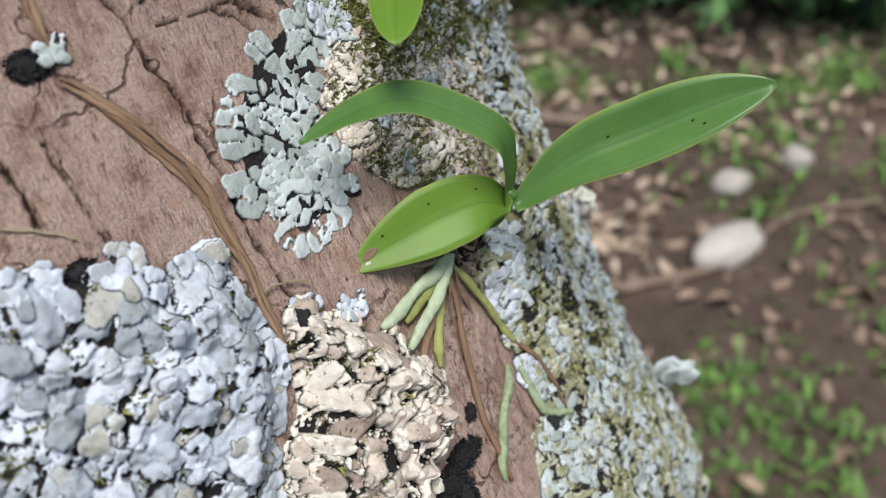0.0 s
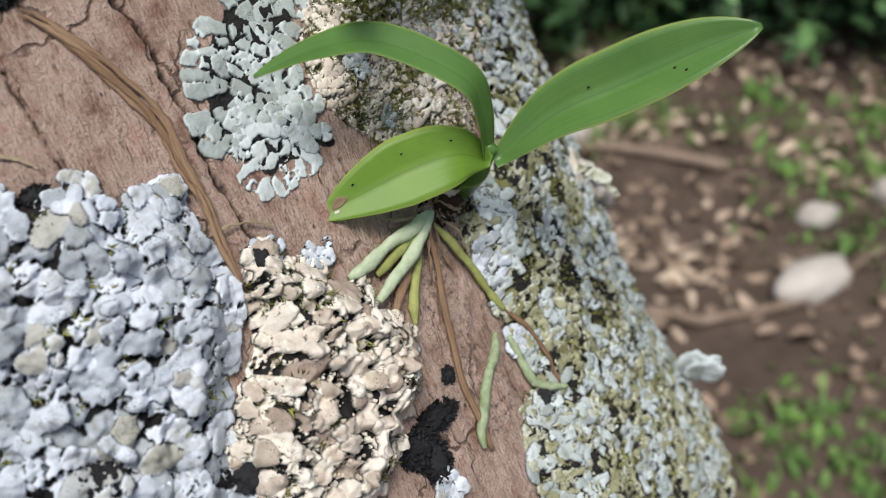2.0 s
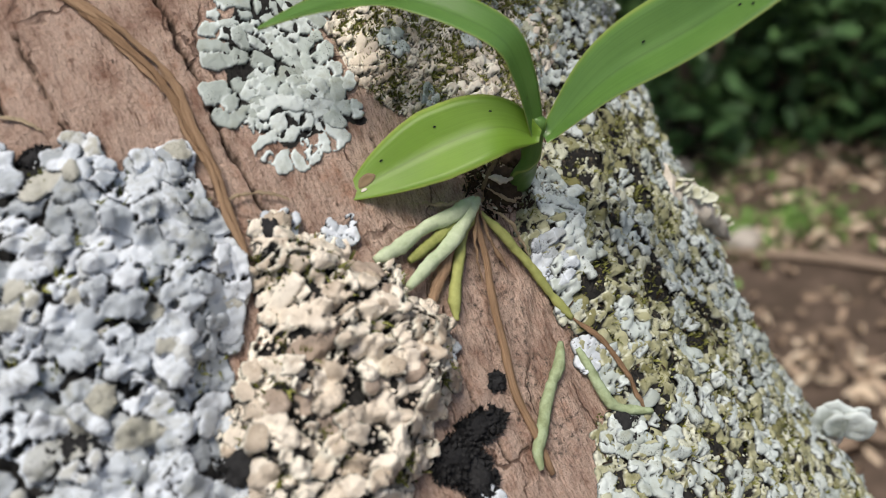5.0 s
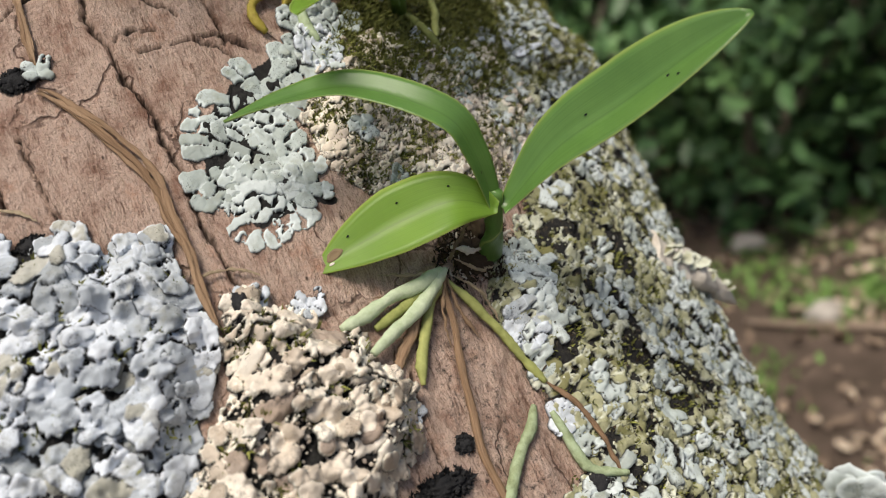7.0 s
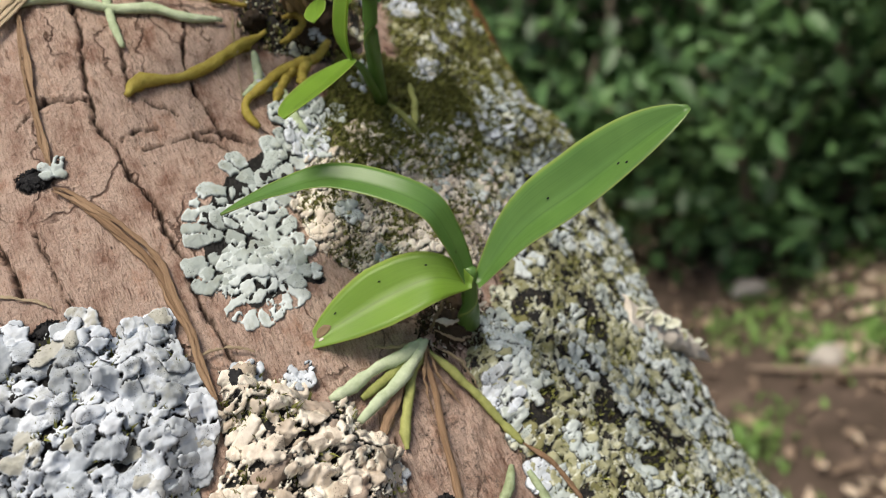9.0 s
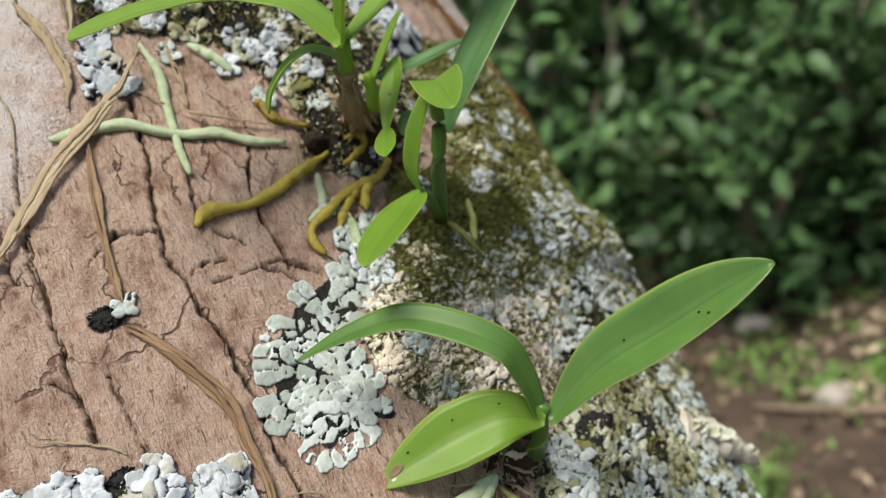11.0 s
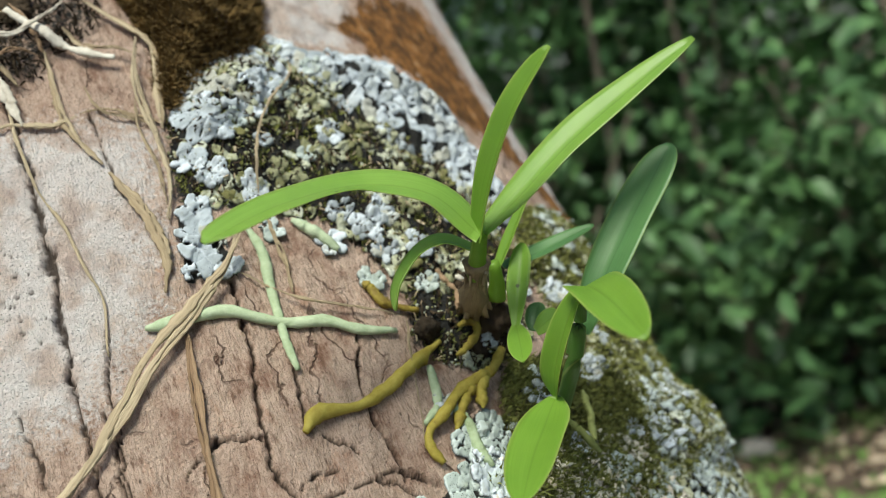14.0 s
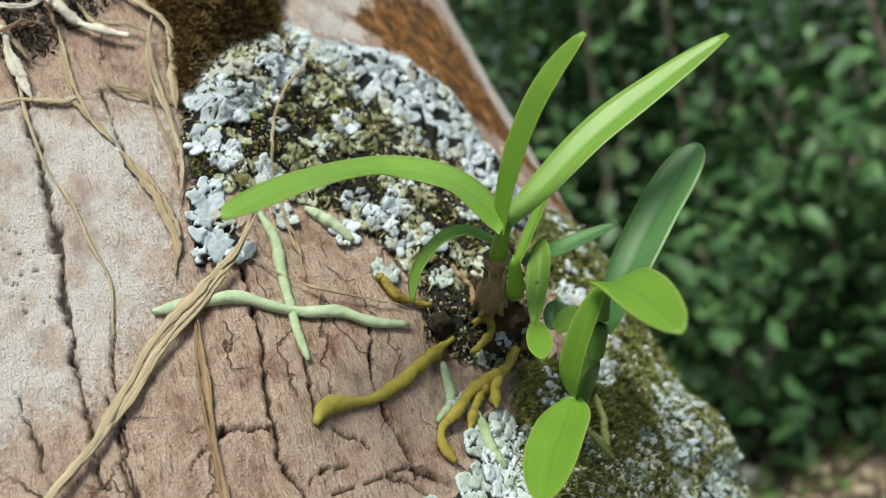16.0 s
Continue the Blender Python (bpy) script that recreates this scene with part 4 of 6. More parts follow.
# ---- curves and tubes ----
def spline(points, n):
    """A smooth line through the points, n places along it."""
    p = [np.array(q, float) for q in points]
    p = [2 * p[0] - p[1]] + p + [2 * p[-1] - p[-2]]
    out = []
    for t in np.linspace(0, len(p) - 3 - 1e-6, n):
        k, f = int(t), t - int(t)
        a, b, c, d = p[k:k + 4]
        out.append(0.5 * (2 * b + (c - a) * f + (2 * a - 5 * b + 4 * c - d) * f * f + (3 * b - a - 3 * c + d) * f ** 3))
    return np.array(out)


def tube(name, line, radii, mat, ups=None, flat=1.0, sides=9, seed=0, lumps=0.08):
    """A closed tube along a line, flattened across the up direction."""
    r = np.random.default_rng(seed)
    n = len(line)
    tang = np.gradient(line, axis=0)
    tang /= np.linalg.norm(tang, axis=1)[:, None] + 1e-12
    verts, blade = [], []
    wob = 1 + lumps * np.convolve(r.normal(size=n + 6), np.ones(5) / 2.3, "same")[3:-3]
    for k in range(n):
        up = np.array(ups[k]) if ups is not None else np.array((0.3, -0.4, 0.85))
        x = np.cross(tang[k], up)
        x /= np.linalg.norm(x) + 1e-12
        y = np.cross(x, tang[k])
        for i in range(sides):
            a = 2 * math.pi * i / sides
            q = radii[k] * wob[k] * (1 + 0.5 * lumps * r.normal())
            verts.append(line[k] + q * (math.cos(a) * x + flat * math.sin(a) * y))
            blade.append((2 * abs(i / sides - 0.5), k / n, 0))
    faces = [(k * sides + i, k * sides + (i + 1) % sides, (k + 1) * sides + (i + 1) % sides, (k + 1) * sides + i) for k in range(n - 1) for i in range(sides)]
    faces += [tuple(range(sides))[::-1], tuple((n - 1) * sides + i for i in range(sides))]
    return mesh(name, verts, faces, mat, True, (("blade", "FLOAT_VECTOR", blade),))


def bark_line(text, n, lift):
    """A line that lies on the bark; lift: millimetres of its middle over the surface, a number or one for each end."""
    q = spline(pts(text), n)
    up = np.linspace(lift[0], lift[1], n) if isinstance(lift, tuple) else np.full(n, lift)
    h = swell_at(q[:, 0], q[:, 1])
    return on_trunk(q[:, 0], q[:, 1], h + up), [outward(u)[0] for u in q[:, 0]]


def taper(n, r, a=0.45, b=0.5, run=0.15):
    t = np.linspace(0, 1, n)
    return 1e-3 * r * np.minimum(1, np.minimum(a + (1 - a) * t / run, b + (1 - b) * (1 - t) / run))


# ---- lumps ----
def clump(name, label, category, u, s, ru, rs, high, mat, seed, lift=0.0):
    bm = bmesh.new()
    bmesh.ops.create_icosphere(bm, subdivisions=4, radius=1.0)
    r = np.random.default_rng(seed)
    shift = Vector(r.uniform(0, 50, 3))
    for v in bm.verts:
        c = v.co.copy()
        v.co *= 1 + 0.35 * noise.noise(c * 1.6 + shift) + 0.22 * noise.noise(c * 4.5 + shift) + 0.16 * noise.noise(c * 9 + shift) + 0.10 * noise.noise(c * 22 + shift)
    n, side = outward(u)
    at = Vector(on_trunk(np.array(float(u)), np.array(float(s)), swell(u, s) + lift))
    m = Matrix((side * ru * 1e-3, AXIS * rs * 1e-3, n * high * 1e-3)).transposed().to_4x4()
    m.translation = at
    bm.transform(m)
    me = bpy.data.meshes.new(name)
    bm.to_mesh(me)
    bm.free()
    me.materials.append(mat)
    me.polygons.foreach_set("use_smooth", [True] * len(me.polygons))
    return tagged(new(name, me), label, category)


# ---- orchids ----
def leaf_mesh(points, width, face, mat, fold=0.25, tip=1.6, base=0.35, curl=0.0, n=30, point=0.6):
    """A strap leaf along a line: keel-folded, with a little thickness. face: where its upper side looks."""
    line = spline(points, n)
    tang = np.gradient(line, axis=0)
    tang /= np.linalg.norm(tang, axis=1)[:, None]
    m = 9
    verts, blade = [], []
    t = np.linspace(0, 1, n)
    prof = np.minimum(1, (base + (1 - base) * np.sin(np.minimum(t / 0.45, 1) * math.pi / 2)))
    prof = prof * (1 - np.clip((t - 0.55) / 0.45, 0, 1) ** tip * 0.97) ** point
    for layer in (0, 1):
        for k in range(n):
            f = np.array(face if not isinstance(face, list) else np.array(face[0]) * (1 - t[k]) + np.array(face[1]) * t[k], float)
            x = np.cross(tang[k], f)
            x /= np.linalg.norm(x)
            z = np.cross(x, tang[k])
            for i in range(m):
                c = 2 * i / (m - 1) - 1
                w = 0.5 * width * prof[k] * c
                up = fold * abs(w) + curl * w * w / width + 0.012 * width * math.sin(9 * t[k] + 2 * c)
                thick = 0.00055 * (1 - 0.7 * abs(c) ** 3) * (layer == 1)
                verts.append(line[k] + w * x + (up - thick) * z)
                blade.append((c, t[k], 0))
    s = n * m
    faces = []
    for k in range(n - 1):
        for i in range(m - 1):
            a = k * m + i
            faces.append((a, a + 1, a + m + 1, a + m))
            faces.append((s + a, s + a + m, s + a + m + 1, s + a + 1))
        for i, flip in ((0, 0), (m - 1, 1)):
            a = k * m + i
            q = (a, a + m, s + a + m, s + a)
            faces.append(q[::-1] if flip else q)
    for k in (0, n - 1):
        faces += [(k * m + i, k * m + i + 1, s + k * m + i + 1, s + k * m + i) for i in range(m - 1)]
    return mesh("leaf", verts, faces, mat, True, (("blade", "FLOAT_VECTOR", blade),))


def blemish(leaf, data, t, across, wide, name, mat, label):
    """A small flat mark with a raised rim on a leaf's upper side."""
    k = int(t * 29) * 9 + across
    c, n = data.vertices[k].co.copy(), Vector(data.vertices[k].normal)
    if n.dot(Vector(CAM_SIDE)) < 0:
        n = -n
    along = (data.vertices[k + 9].co - data.vertices[k - 9].co).normalized()
    side = n.cross(along)
    ring = []
    for q, h in ((1.0, 0.00012), (0.75, 0.00035), (0.5, 0.00016)):
        ring += [c + n * h + wide * q * (math.cos(a) * along * (1 + 0.15 * math.sin(3 * a)) + 0.55 * math.sin(a) * side) for a in np.linspace(0, 6.283, 14, endpoint=False)]
    faces = [(j * 14 + i, j * 14 + (i + 1) % 14, j * 14 + 14 + (i + 1) % 14, j * 14 + 14 + i) for j in (0, 1) for i in range(14)] + [tuple(range(28, 42))]
    hang(name, mesh(name, ring, faces, mat), leaf, label)


def roots_of(plant, rows):
    for k, (text, r, lift, mat, flat, label) in enumerate(rows):
        line, ups = bark_line(text, 34, lift)
        hang("root", tube("root", line, taper(34, r), mat, ups, flat, 10, 60 + k, 0.2 if mat is ROOT_YELLOW else 0.12), plant, label)


CAM_SIDE = np.array((0.05, -0.78, 0.6))


def lower_orchid():
    fork = np.array((0.0183, 0.1837, 1.0271))
    foot = on_trunk(np.array(97.0), np.array(-187.0), np.array(-3.0))
    plant = thing("orchid", foot, "small orchid with three green strap leaves and pale roots on bark", "orchid", "orchids on the trunk")
    right = leaf_mesh([fork + (0.001, 0.0, -0.003), (0.034, 0.1868, 1.0362), (0.0505, 0.1874, 1.0445), (0.066, 0.187, 1.0525), (0.0785, 0.186, 1.0585)], 0.0166, (-0.25, -0.75, 0.6), LEAF, 0.48, 1.7, 0.22, point=0.75)
    blade = hang("leaf", right, plant)
    for t, across in ((0.72, 6), (0.66, 5), (0.4, 3)):
        blemish(blade, right, t, across, 0.0004, "spot", BLACK, "black spot")
    hang("leaf", leaf_mesh([fork + (-0.001, 0, -0.002), (0.0165, 0.1800, 1.040), (0.0125, 0.1768, 1.0505), (-0.0053, 0.1739, 1.0602), (-0.0175, 0.1650, 1.0618), (-0.0272, 0.1538, 1.0612)], 0.0090, [(0.75, -0.45, 0.45), (-0.1, -0.45, 0.95)], LEAF, 0.30, 1.3, 0.5), plant)
    low = leaf_mesh([fork + (0, -0.001, -0.002), (0.0105, 0.1775, 1.0297), (0.0, 0.1722, 1.0287), (-0.0115, 0.1655, 1.0255), (-0.0205, 0.1592, 1.0222)], 0.0168, (0.08, -0.80, 0.58), LEAF_YOUNG, 0.26, 1.25, 0.16, point=0.85)
    blade = hang("leaf", low, plant, "yellow-green leaf with a brown scar near its tip")
    for t, across, wide, name, mat, label in ((0.87, 5, 0.0022, "scar", SHEATH, "brown scar"), (0.93, 3, 0.0007, "scar", DEADWOOD, "pale scar"), (0.30, 6, 0.00035, "spot", BLACK, "black spot"), (0.52, 6, 0.00035, "spot", BLACK, "black spot"), (0.78, 6, 0.0004, "spot", BLACK, "black spot")):
        blemish(blade, low, t, across, wide, name, mat, label)
    stem = spline([foot, (foot + fork) / 2 + (0.0, -0.001, -0.001), fork + (0, 0, 0.002)], 14)
    hang("stem", tube("stem", stem, np.linspace(0.0040, 0.0020, 14), LEAF, None, 0.6, 12, 3, 0.05), plant, "green-brown sheathed stem")
    roots_of(plant, (
        ("79,-187.5 72.3,-189.8 64.2,-190.5 55.8,-192.9 49.9,-193.7", 1.55, (4.5, 1.5), ROOT_PALE, 0.85, "pale green aerial root"),
        ("79,-188 73.5,-190.8 65.7,-193.7 57.8,-196.2", 1.5, (3.5, 1.4), ROOT_OLIVE, 0.9, "olive aerial root"),
        ("80,-188 77.4,-189.6 69.9,-194.8 60.2,-198.9 54,-201.6", 1.55, (5, 3.2), ROOT_PALE, 0.85, "pale green aerial root"),
        ("79,-190 74.8,-193.2 69.7,-200.2 65.5,-207.1 63.9,-211.9", 1.25, (3, 0.9), ROOT_OLIVE, 0.9, "olive aerial root"),
        ("80,-190 78.4,-192.7 77.7,-200.9 75.1,-211.2 73.1,-221.4 71,-231.3 71.4,-242 71.6,-251.1", 1.1, (3, 0.8), RUSSET, 0.6, "dry brown root"),
        ("80,-190 85.1,-198.5 90,-206.9 93.5,-214.3 97,-221.9", 1.2, (3, 1.4), ROOT_OLIVE, 0.8, "olive-brown root"),
        ("97,-221.9 101.5,-230.6 103.3,-240.1 103.1,-248.8", 0.8, 1.6, RUSSET, 0.6, "dry brown root"),
        ("91.1,-226 86.5,-231 82.2,-233.9 75.7,-239.6 72.6,-242.4 69.4,-245.1 68.3,-248.7", 1.5, 1.3, ROOT_PALE, 0.9, "pale green aerial root"),
        ("95.1,-229 96.1,-238.9 97.6,-245.2 104.3,-249.9", 1.3, 1.6, ROOT_PALE, 0.9, "pale green aerial root"),
        ("70,-194 66,-199.5 61.9,-203.3 58.7,-207", 1.3, (3, 1.0), RUSSET, 0.4, "dry flat root"),
    ))
    return plant


def upper_orchid():
    fork = np.array((-0.0165, 0.2015, 1.1285))
    foot = on_trunk(np.array(96.0), np.array(-75.0), np.array(-3.0))
    mid = np.array((-0.0262, 0.2150, 1.1120))
    plant = thing("orchid", foot, "orchid with narrow green leaves and a dry brown stem sheath", "orchid", "orchids on the trunk")
    hang("leaf", leaf_mesh([fork, (-0.0258, 0.1985, 1.1408), (-0.0400, 0.1908, 1.1468), (-0.0490, 0.1695, 1.1470), (-0.0552, 0.1500, 1.1440)], 0.0114, [(0.2, -0.35, 0.9), (0.1, -0.55, 0.85)], LEAF_MID, 0.2, 7.0, 0.7, point=0.45), plant)
    hang("leaf", leaf_mesh([fork, (-0.0115, 0.1985, 1.1390), (-0.0057, 0.1961, 1.1487), (0.0010, 0.1945, 1.1575), (0.0102, 0.1944, 1.1670)], 0.0092, (-0.75, -0.62, 0.2), LEAF_YOUNG, 0.42, 2.6, 0.8), plant, "bright upright leaf")
    hang("leaf", leaf_mesh([fork + (0.0005, 0.001, 0), (-0.0070, 0.2090, 1.1350), (0.0061, 0.2176, 1.1450), (0.0220, 0.2240, 1.1540), (0.0378, 0.2299, 1.1625)], 0.0116, (-0.5, -0.75, 0.5), LEAF_MID, 0.30, 1.5, 0.5), plant)
    hang("leaf", leaf_mesh([(-0.0205, 0.2065, 1.1245), (-0.0265, 0.2030, 1.1285), (-0.0326, 0.2002, 1.1270), (-0.0368, 0.1945, 1.1215), (-0.0376, 0.1902, 1.1160)], 0.0066, [(0, -0.3, 0.95), (-0.75, -0.6, 0.3)], LEAF_MID, 0.25, 3.0, 0.7), plant)
    hang("leaf", leaf_mesh([(-0.0206, 0.2194, 1.1150), (-0.0158, 0.2245, 1.1235), (-0.0104, 0.2301, 1.1330)], 0.0048, (-0.6, -0.7, 0.3), LEAF_YOUNG, 0.4, 2.0, 0.6), plant)
    hang("leaf", leaf_mesh([(-0.0190, 0.2225, 1.1160), (-0.0090, 0.2310, 1.1175), (0.0035, 0.2384, 1.1205)], 0.0060, (-0.1, -0.6, 0.8), LEAF_DARK, 0.25, 1.8, 0.6), plant, "dark leaf with a withered tip")
    hang("leaf", leaf_mesh([(-0.0155, 0.2100, 1.1025), (-0.0150, 0.2170, 1.1105), (-0.0145, 0.2230, 1.1160), (-0.0142, 0.2276, 1.1208)], 0.0060, (0.1, -0.8, 0.6), LEAF_YOUNG, 0.3, 2.2, 0.3), plant, "small yellowing leaf")
    hang("leaf", leaf_mesh([(-0.0155, 0.2106, 1.1029), (-0.0132, 0.2030, 1.1000), (-0.0114, 0.1966, 1.0978)], 0.0060, (0.1, -0.5, 0.86), LEAF_YOUNG, 0.3, 2.2, 0.4), plant, "small bright leaf")
    hang("leaf", leaf_mesh([(-0.0120, 0.2150, 1.0995), (-0.0080, 0.2150, 1.1022), (-0.0050, 0.2150, 1.1030)], 0.0055, (0.0, -0.8, 0.6), LEAF_MID, 0.2, 2.2, 0.5), plant)
    hang("leaf", leaf_mesh([(-0.0130, 0.2165, 1.0995), (-0.0122, 0.2190, 1.1030), (-0.0110, 0.2210, 1.1055)], 0.0055, (0.0, -0.8, 0.6), LEAF_DARK, 0.2, 2.2, 0.5), plant)
    clump("humus_clump", "dark humus at the foot of the upper orchid", "humus", 97, -78, 8, 6, 6, HUMUS, 71)
    for k, (a, b, c) in enumerate(((-6, 1, 2), (5, -2, 1), (-4, -5, 0), (7, 3, -1), (0, -7, -2), (-7, -2, -1), (4, -6, 2))):
        q = on_trunk(np.array(96.0), np.array(-76.0), np.array(4.0))
        e = q + 1e-3 * np.array((a, b * 0.6, 2.0 + c)) * 1.1
        hang("sheath_scale", leaf_mesh([q, (q + e) / 2 + (0, -0.0015, 0.001), e + (0, -0.002, 0.0)], 0.0032, (0.2, -0.7, 0.6), SHEATH if k % 2 else STRAW, 0.5, 1.2, 0.5), plant, "papery dry scale")
    stem = spline([foot, mid + (0.0, 0.001, 0.0), (mid + fork) / 2, fork], 18)
    hang("stem", tube("stem", stem[9:], np.linspace(0.0026, 0.0018, 9), LEAF_YOUNG, None, 0.8, 12, 5, 0.03), plant, "green leafy stem")
    hang("sheath", tube("sheath", stem[:13], np.interp(np.arange(13), (0, 6, 12), (0.0022, 0.0033, 0.0024)), SHEATH, None, 0.85, 14, 6, 0.2), plant, "papery brown sheath")
    for k in range(9):
        a = 0.7 * k
        d = 0.0034 * np.array((math.cos(a), 0.5 * math.sin(a), 0.6 * math.sin(a)))
        up = stem[12] - stem[2]
        line = spline([stem[1] + 1.5 * d, stem[4] + 1.0 * d, stem[8] + 0.8 * d + 0.06 * up * (k % 3), stem[11] + d * (1.0 + 0.25 * (k % 2))], 12)
        hang("sheath_fibre", tube("sheath_fibre", line, np.linspace(0.0009, 0.0003, 12), SHEATH if k % 2 else STRAW, None, 0.5, 6, 80 + k, 0.2), plant)
    hang("stem", tube("stem", spline([(-0.0225, 0.2215, 1.1080), (-0.0210, 0.2200, 1.1130), (-0.0200, 0.2180, 1.1185)], 8), np.linspace(0.0026, 0.0016, 8), LEAF_YOUNG, None, 0.8, 10, 7, 0.03), plant)
    roots_of(plant, (
        ("5.2,-57.9 9.1,-58.5 18.5,-58.7 25.3,-59.6 32.7,-63.8 40.5,-67.2 49.2,-69.2 57.2,-73.8 66.7,-76.2", 1.5, 1.3, ROOT_PALE, 0.8, "long pale green root pressed on the bark"),
        ("37.5,-33 39.7,-44.3 38.7,-52.2 37.6,-62.3 36.6,-72.1 36.8,-80.1", 1.35, 1.2, ROOT_PALE, 0.8, "pale green root that crosses another"),
        ("51,-36 53.8,-38.8 57.4,-43 60.7,-48.2", 1.6, 1.3, ROOT_PALE, 0.9, "pale green root"),
        ("32.6,-96.3 37.4,-92.8 47.5,-93.9 56.3,-91.7 64.9,-87.8 71.8,-84.7 78,-82", 1.5, 1.4, ROOT_YELLOW, 0.9, "yellow root on bare bark"),
        ("63.1,-114.3 61.4,-109.8 62.6,-105.6 68.6,-102.2 75.4,-97.9 83.9,-95.1 90.2,-93.4 95.4,-88.7", 1.5, (1.3, 4), ROOT_YELLOW, 0.9, "bent yellow root"),
        ("70.5,-107.4 75.6,-101.2 80.7,-97.2", 1.3, (1.2, 3), ROOT_YELLOW, 0.9, "short yellow root"),
        ("80.6,-103.8 83.5,-97.6 90.2,-93.4", 1.5, (2, 4), ROOT_YELLOW, 0.9, "short yellow root"),
        ("73,-101 75,-105.9 74.5,-113.7 75.9,-119", 1.5, 1.2, ROOT_PALE, 0.9, "pale green root"),
        ("72,-88 70.9,-92.2 68.7,-99.1 62.8,-103.3", 1.2, 1.0, ROOT_PALE, 0.8, "pale green root"),
        ("83,-80.1 87.4,-79.7 89,-82.6 83.6,-86.4 79.9,-87.7", 1.0, 3.5, ROOT_YELLOW, 0.9, "coiled yellow root"),
        ("63,-60 64.6,-62.5 67,-67.4 76.5,-71.3", 1.3, 1.6, ROOT_YELLOW, 0.8, "yellow root"),
        ("106,-112 110,-118.6 111.7,-124.8", 1.2, 2.0, ROOT_OLIVE, 0.9, "olive root"),
        ("118,-106 116,-114 113,-121", 1.1, 2.0, ROOT_OLIVE, 0.9, "olive root"),
    ))
    return plant


def young_orchid():
    foot = on_trunk(np.array(104.0), np.array(-112.0), np.array(1.0))
    plant = thing("orchid", foot, "young orchid with bright folded leaves beside moss", "orchid", "orchids on the trunk")
    joint = np.array((-0.0074, 0.2033, 1.0857))
    hang("leaf", leaf_mesh([(0.0005, 0.2120, 1.0985), (0.0070, 0.2165, 1.1095), (0.0156, 0.2269, 1.1225), (0.0225, 0.2330, 1.1315), (0.0272, 0.2378, 1.1380)], 0.0128, (-0.35, -0.8, 0.5), LEAF_DARK, 0.22, 2.6, 0.4), plant, "dark green upright leaf")
    hang("leaf", leaf_mesh([(0.0042, 0.2010, 1.1118), (0.0085, 0.1925, 1.1142), (0.0145, 0.1800, 1.1140), (0.0232, 0.1625, 1.1100)], 0.0118, [(0.1, 0.1, 1.0), (-0.2, -0.35, 0.9)], LEAF_YOUNG, 0.30, 2.6, 0.55), plant, "bright leaf that bends forward")
    hang("leaf", leaf_mesh([joint, (-0.0058, 0.2012, 1.0925), (-0.0015, 0.2002, 1.1020), (0.0045, 0.2015, 1.1125)], 0.0072, (-0.5, -0.8, 0.35), LEAF_YOUNG, 0.55, 2.5, 0.25), plant, "bright folded leaf")
    hang("leaf", leaf_mesh([joint, (-0.0080, 0.1940, 1.0838), (-0.0087, 0.1815, 1.0815), (-0.0075, 0.1625, 1.0790)], 0.0125, [(0.0, -0.55, 0.8), (0.0, -0.3, 0.95)], LEAF_YOUNG, 0.22, 2.8, 0.25), plant, "bright drooping leaf")
    stem = spline([foot, (-0.0045, 0.2130, 1.0890), (0.0, 0.2095, 1.1000), (0.0035, 0.2040, 1.1105)], 14)
    hang("stem", tube("stem", stem, np.linspace(0.0024, 0.0018, 14), LEAF, None, 0.8, 10, 8, 0.04), plant)
    hang("stem", tube("stem", spline([foot, (-0.008, 0.210, 1.082), joint], 8), np.linspace(0.0014, 0.0008, 8), LEAF, None, 0.9, 8, 9, 0.04), plant, "thin leaf stalk")
    return plant


lower_orchid()
upper_orchid()
young_orchid()


# ---- dry strands on the bark ----
def strand(name, label, text, width, lift, mat, fibres=1, flat=0.35, seed=0, ends=(0.3, 0.3)):
    n = 46
    q = spline(pts(text), n)
    base = on_trunk(*[np.array([c]) for c in (*q[n // 2], float(swell(*q[n // 2])))])[0]
    root = thing(name, base, label, "dry root", "dry strands on the trunk")
    r = np.random.default_rng(seed)
    for k in range(fibres):
        off = (k - (fibres - 1) / 2) * width * 0.75 / max(1, fibres)
        t = np.linspace(0, 1, n)
        side = np.stack([-np.gradient(q[:, 1]), np.gradient(q[:, 0])], -1)
        side /= np.linalg.norm(side, axis=1)[:, None] + 1e-9
        p = q + side * (off * np.sin(math.pi * np.clip(t * 1.05, 0, 1))[:, None] + 0.35 * width * 0.3 * np.sin(7 * t + r.uniform(0, 6))[:, None])
        p += 0.4 * np.stack([waves(t * 60, 0 * t, 20, seed * 7 + k), waves(t * 60, 0 * t, 24, seed * 7 + k + 3)], -1)
        up = np.interp(t, np.linspace(0, 1, len(lift)), lift) + 0.25 * k
        line = on_trunk(p[:, 0], p[:, 1], swell_at(p[:, 0], p[:, 1]) + up)
        w = 0.5 * width / fibres ** 0.8
        hang("fibre", tube("fibre", line, taper(n, w, ends[0], ends[1], 0.25), mat, [outward(u)[0] for u in p[:, 0]], flat * 0.7, 8, seed * 10 + k, 0.28), root)
    return root


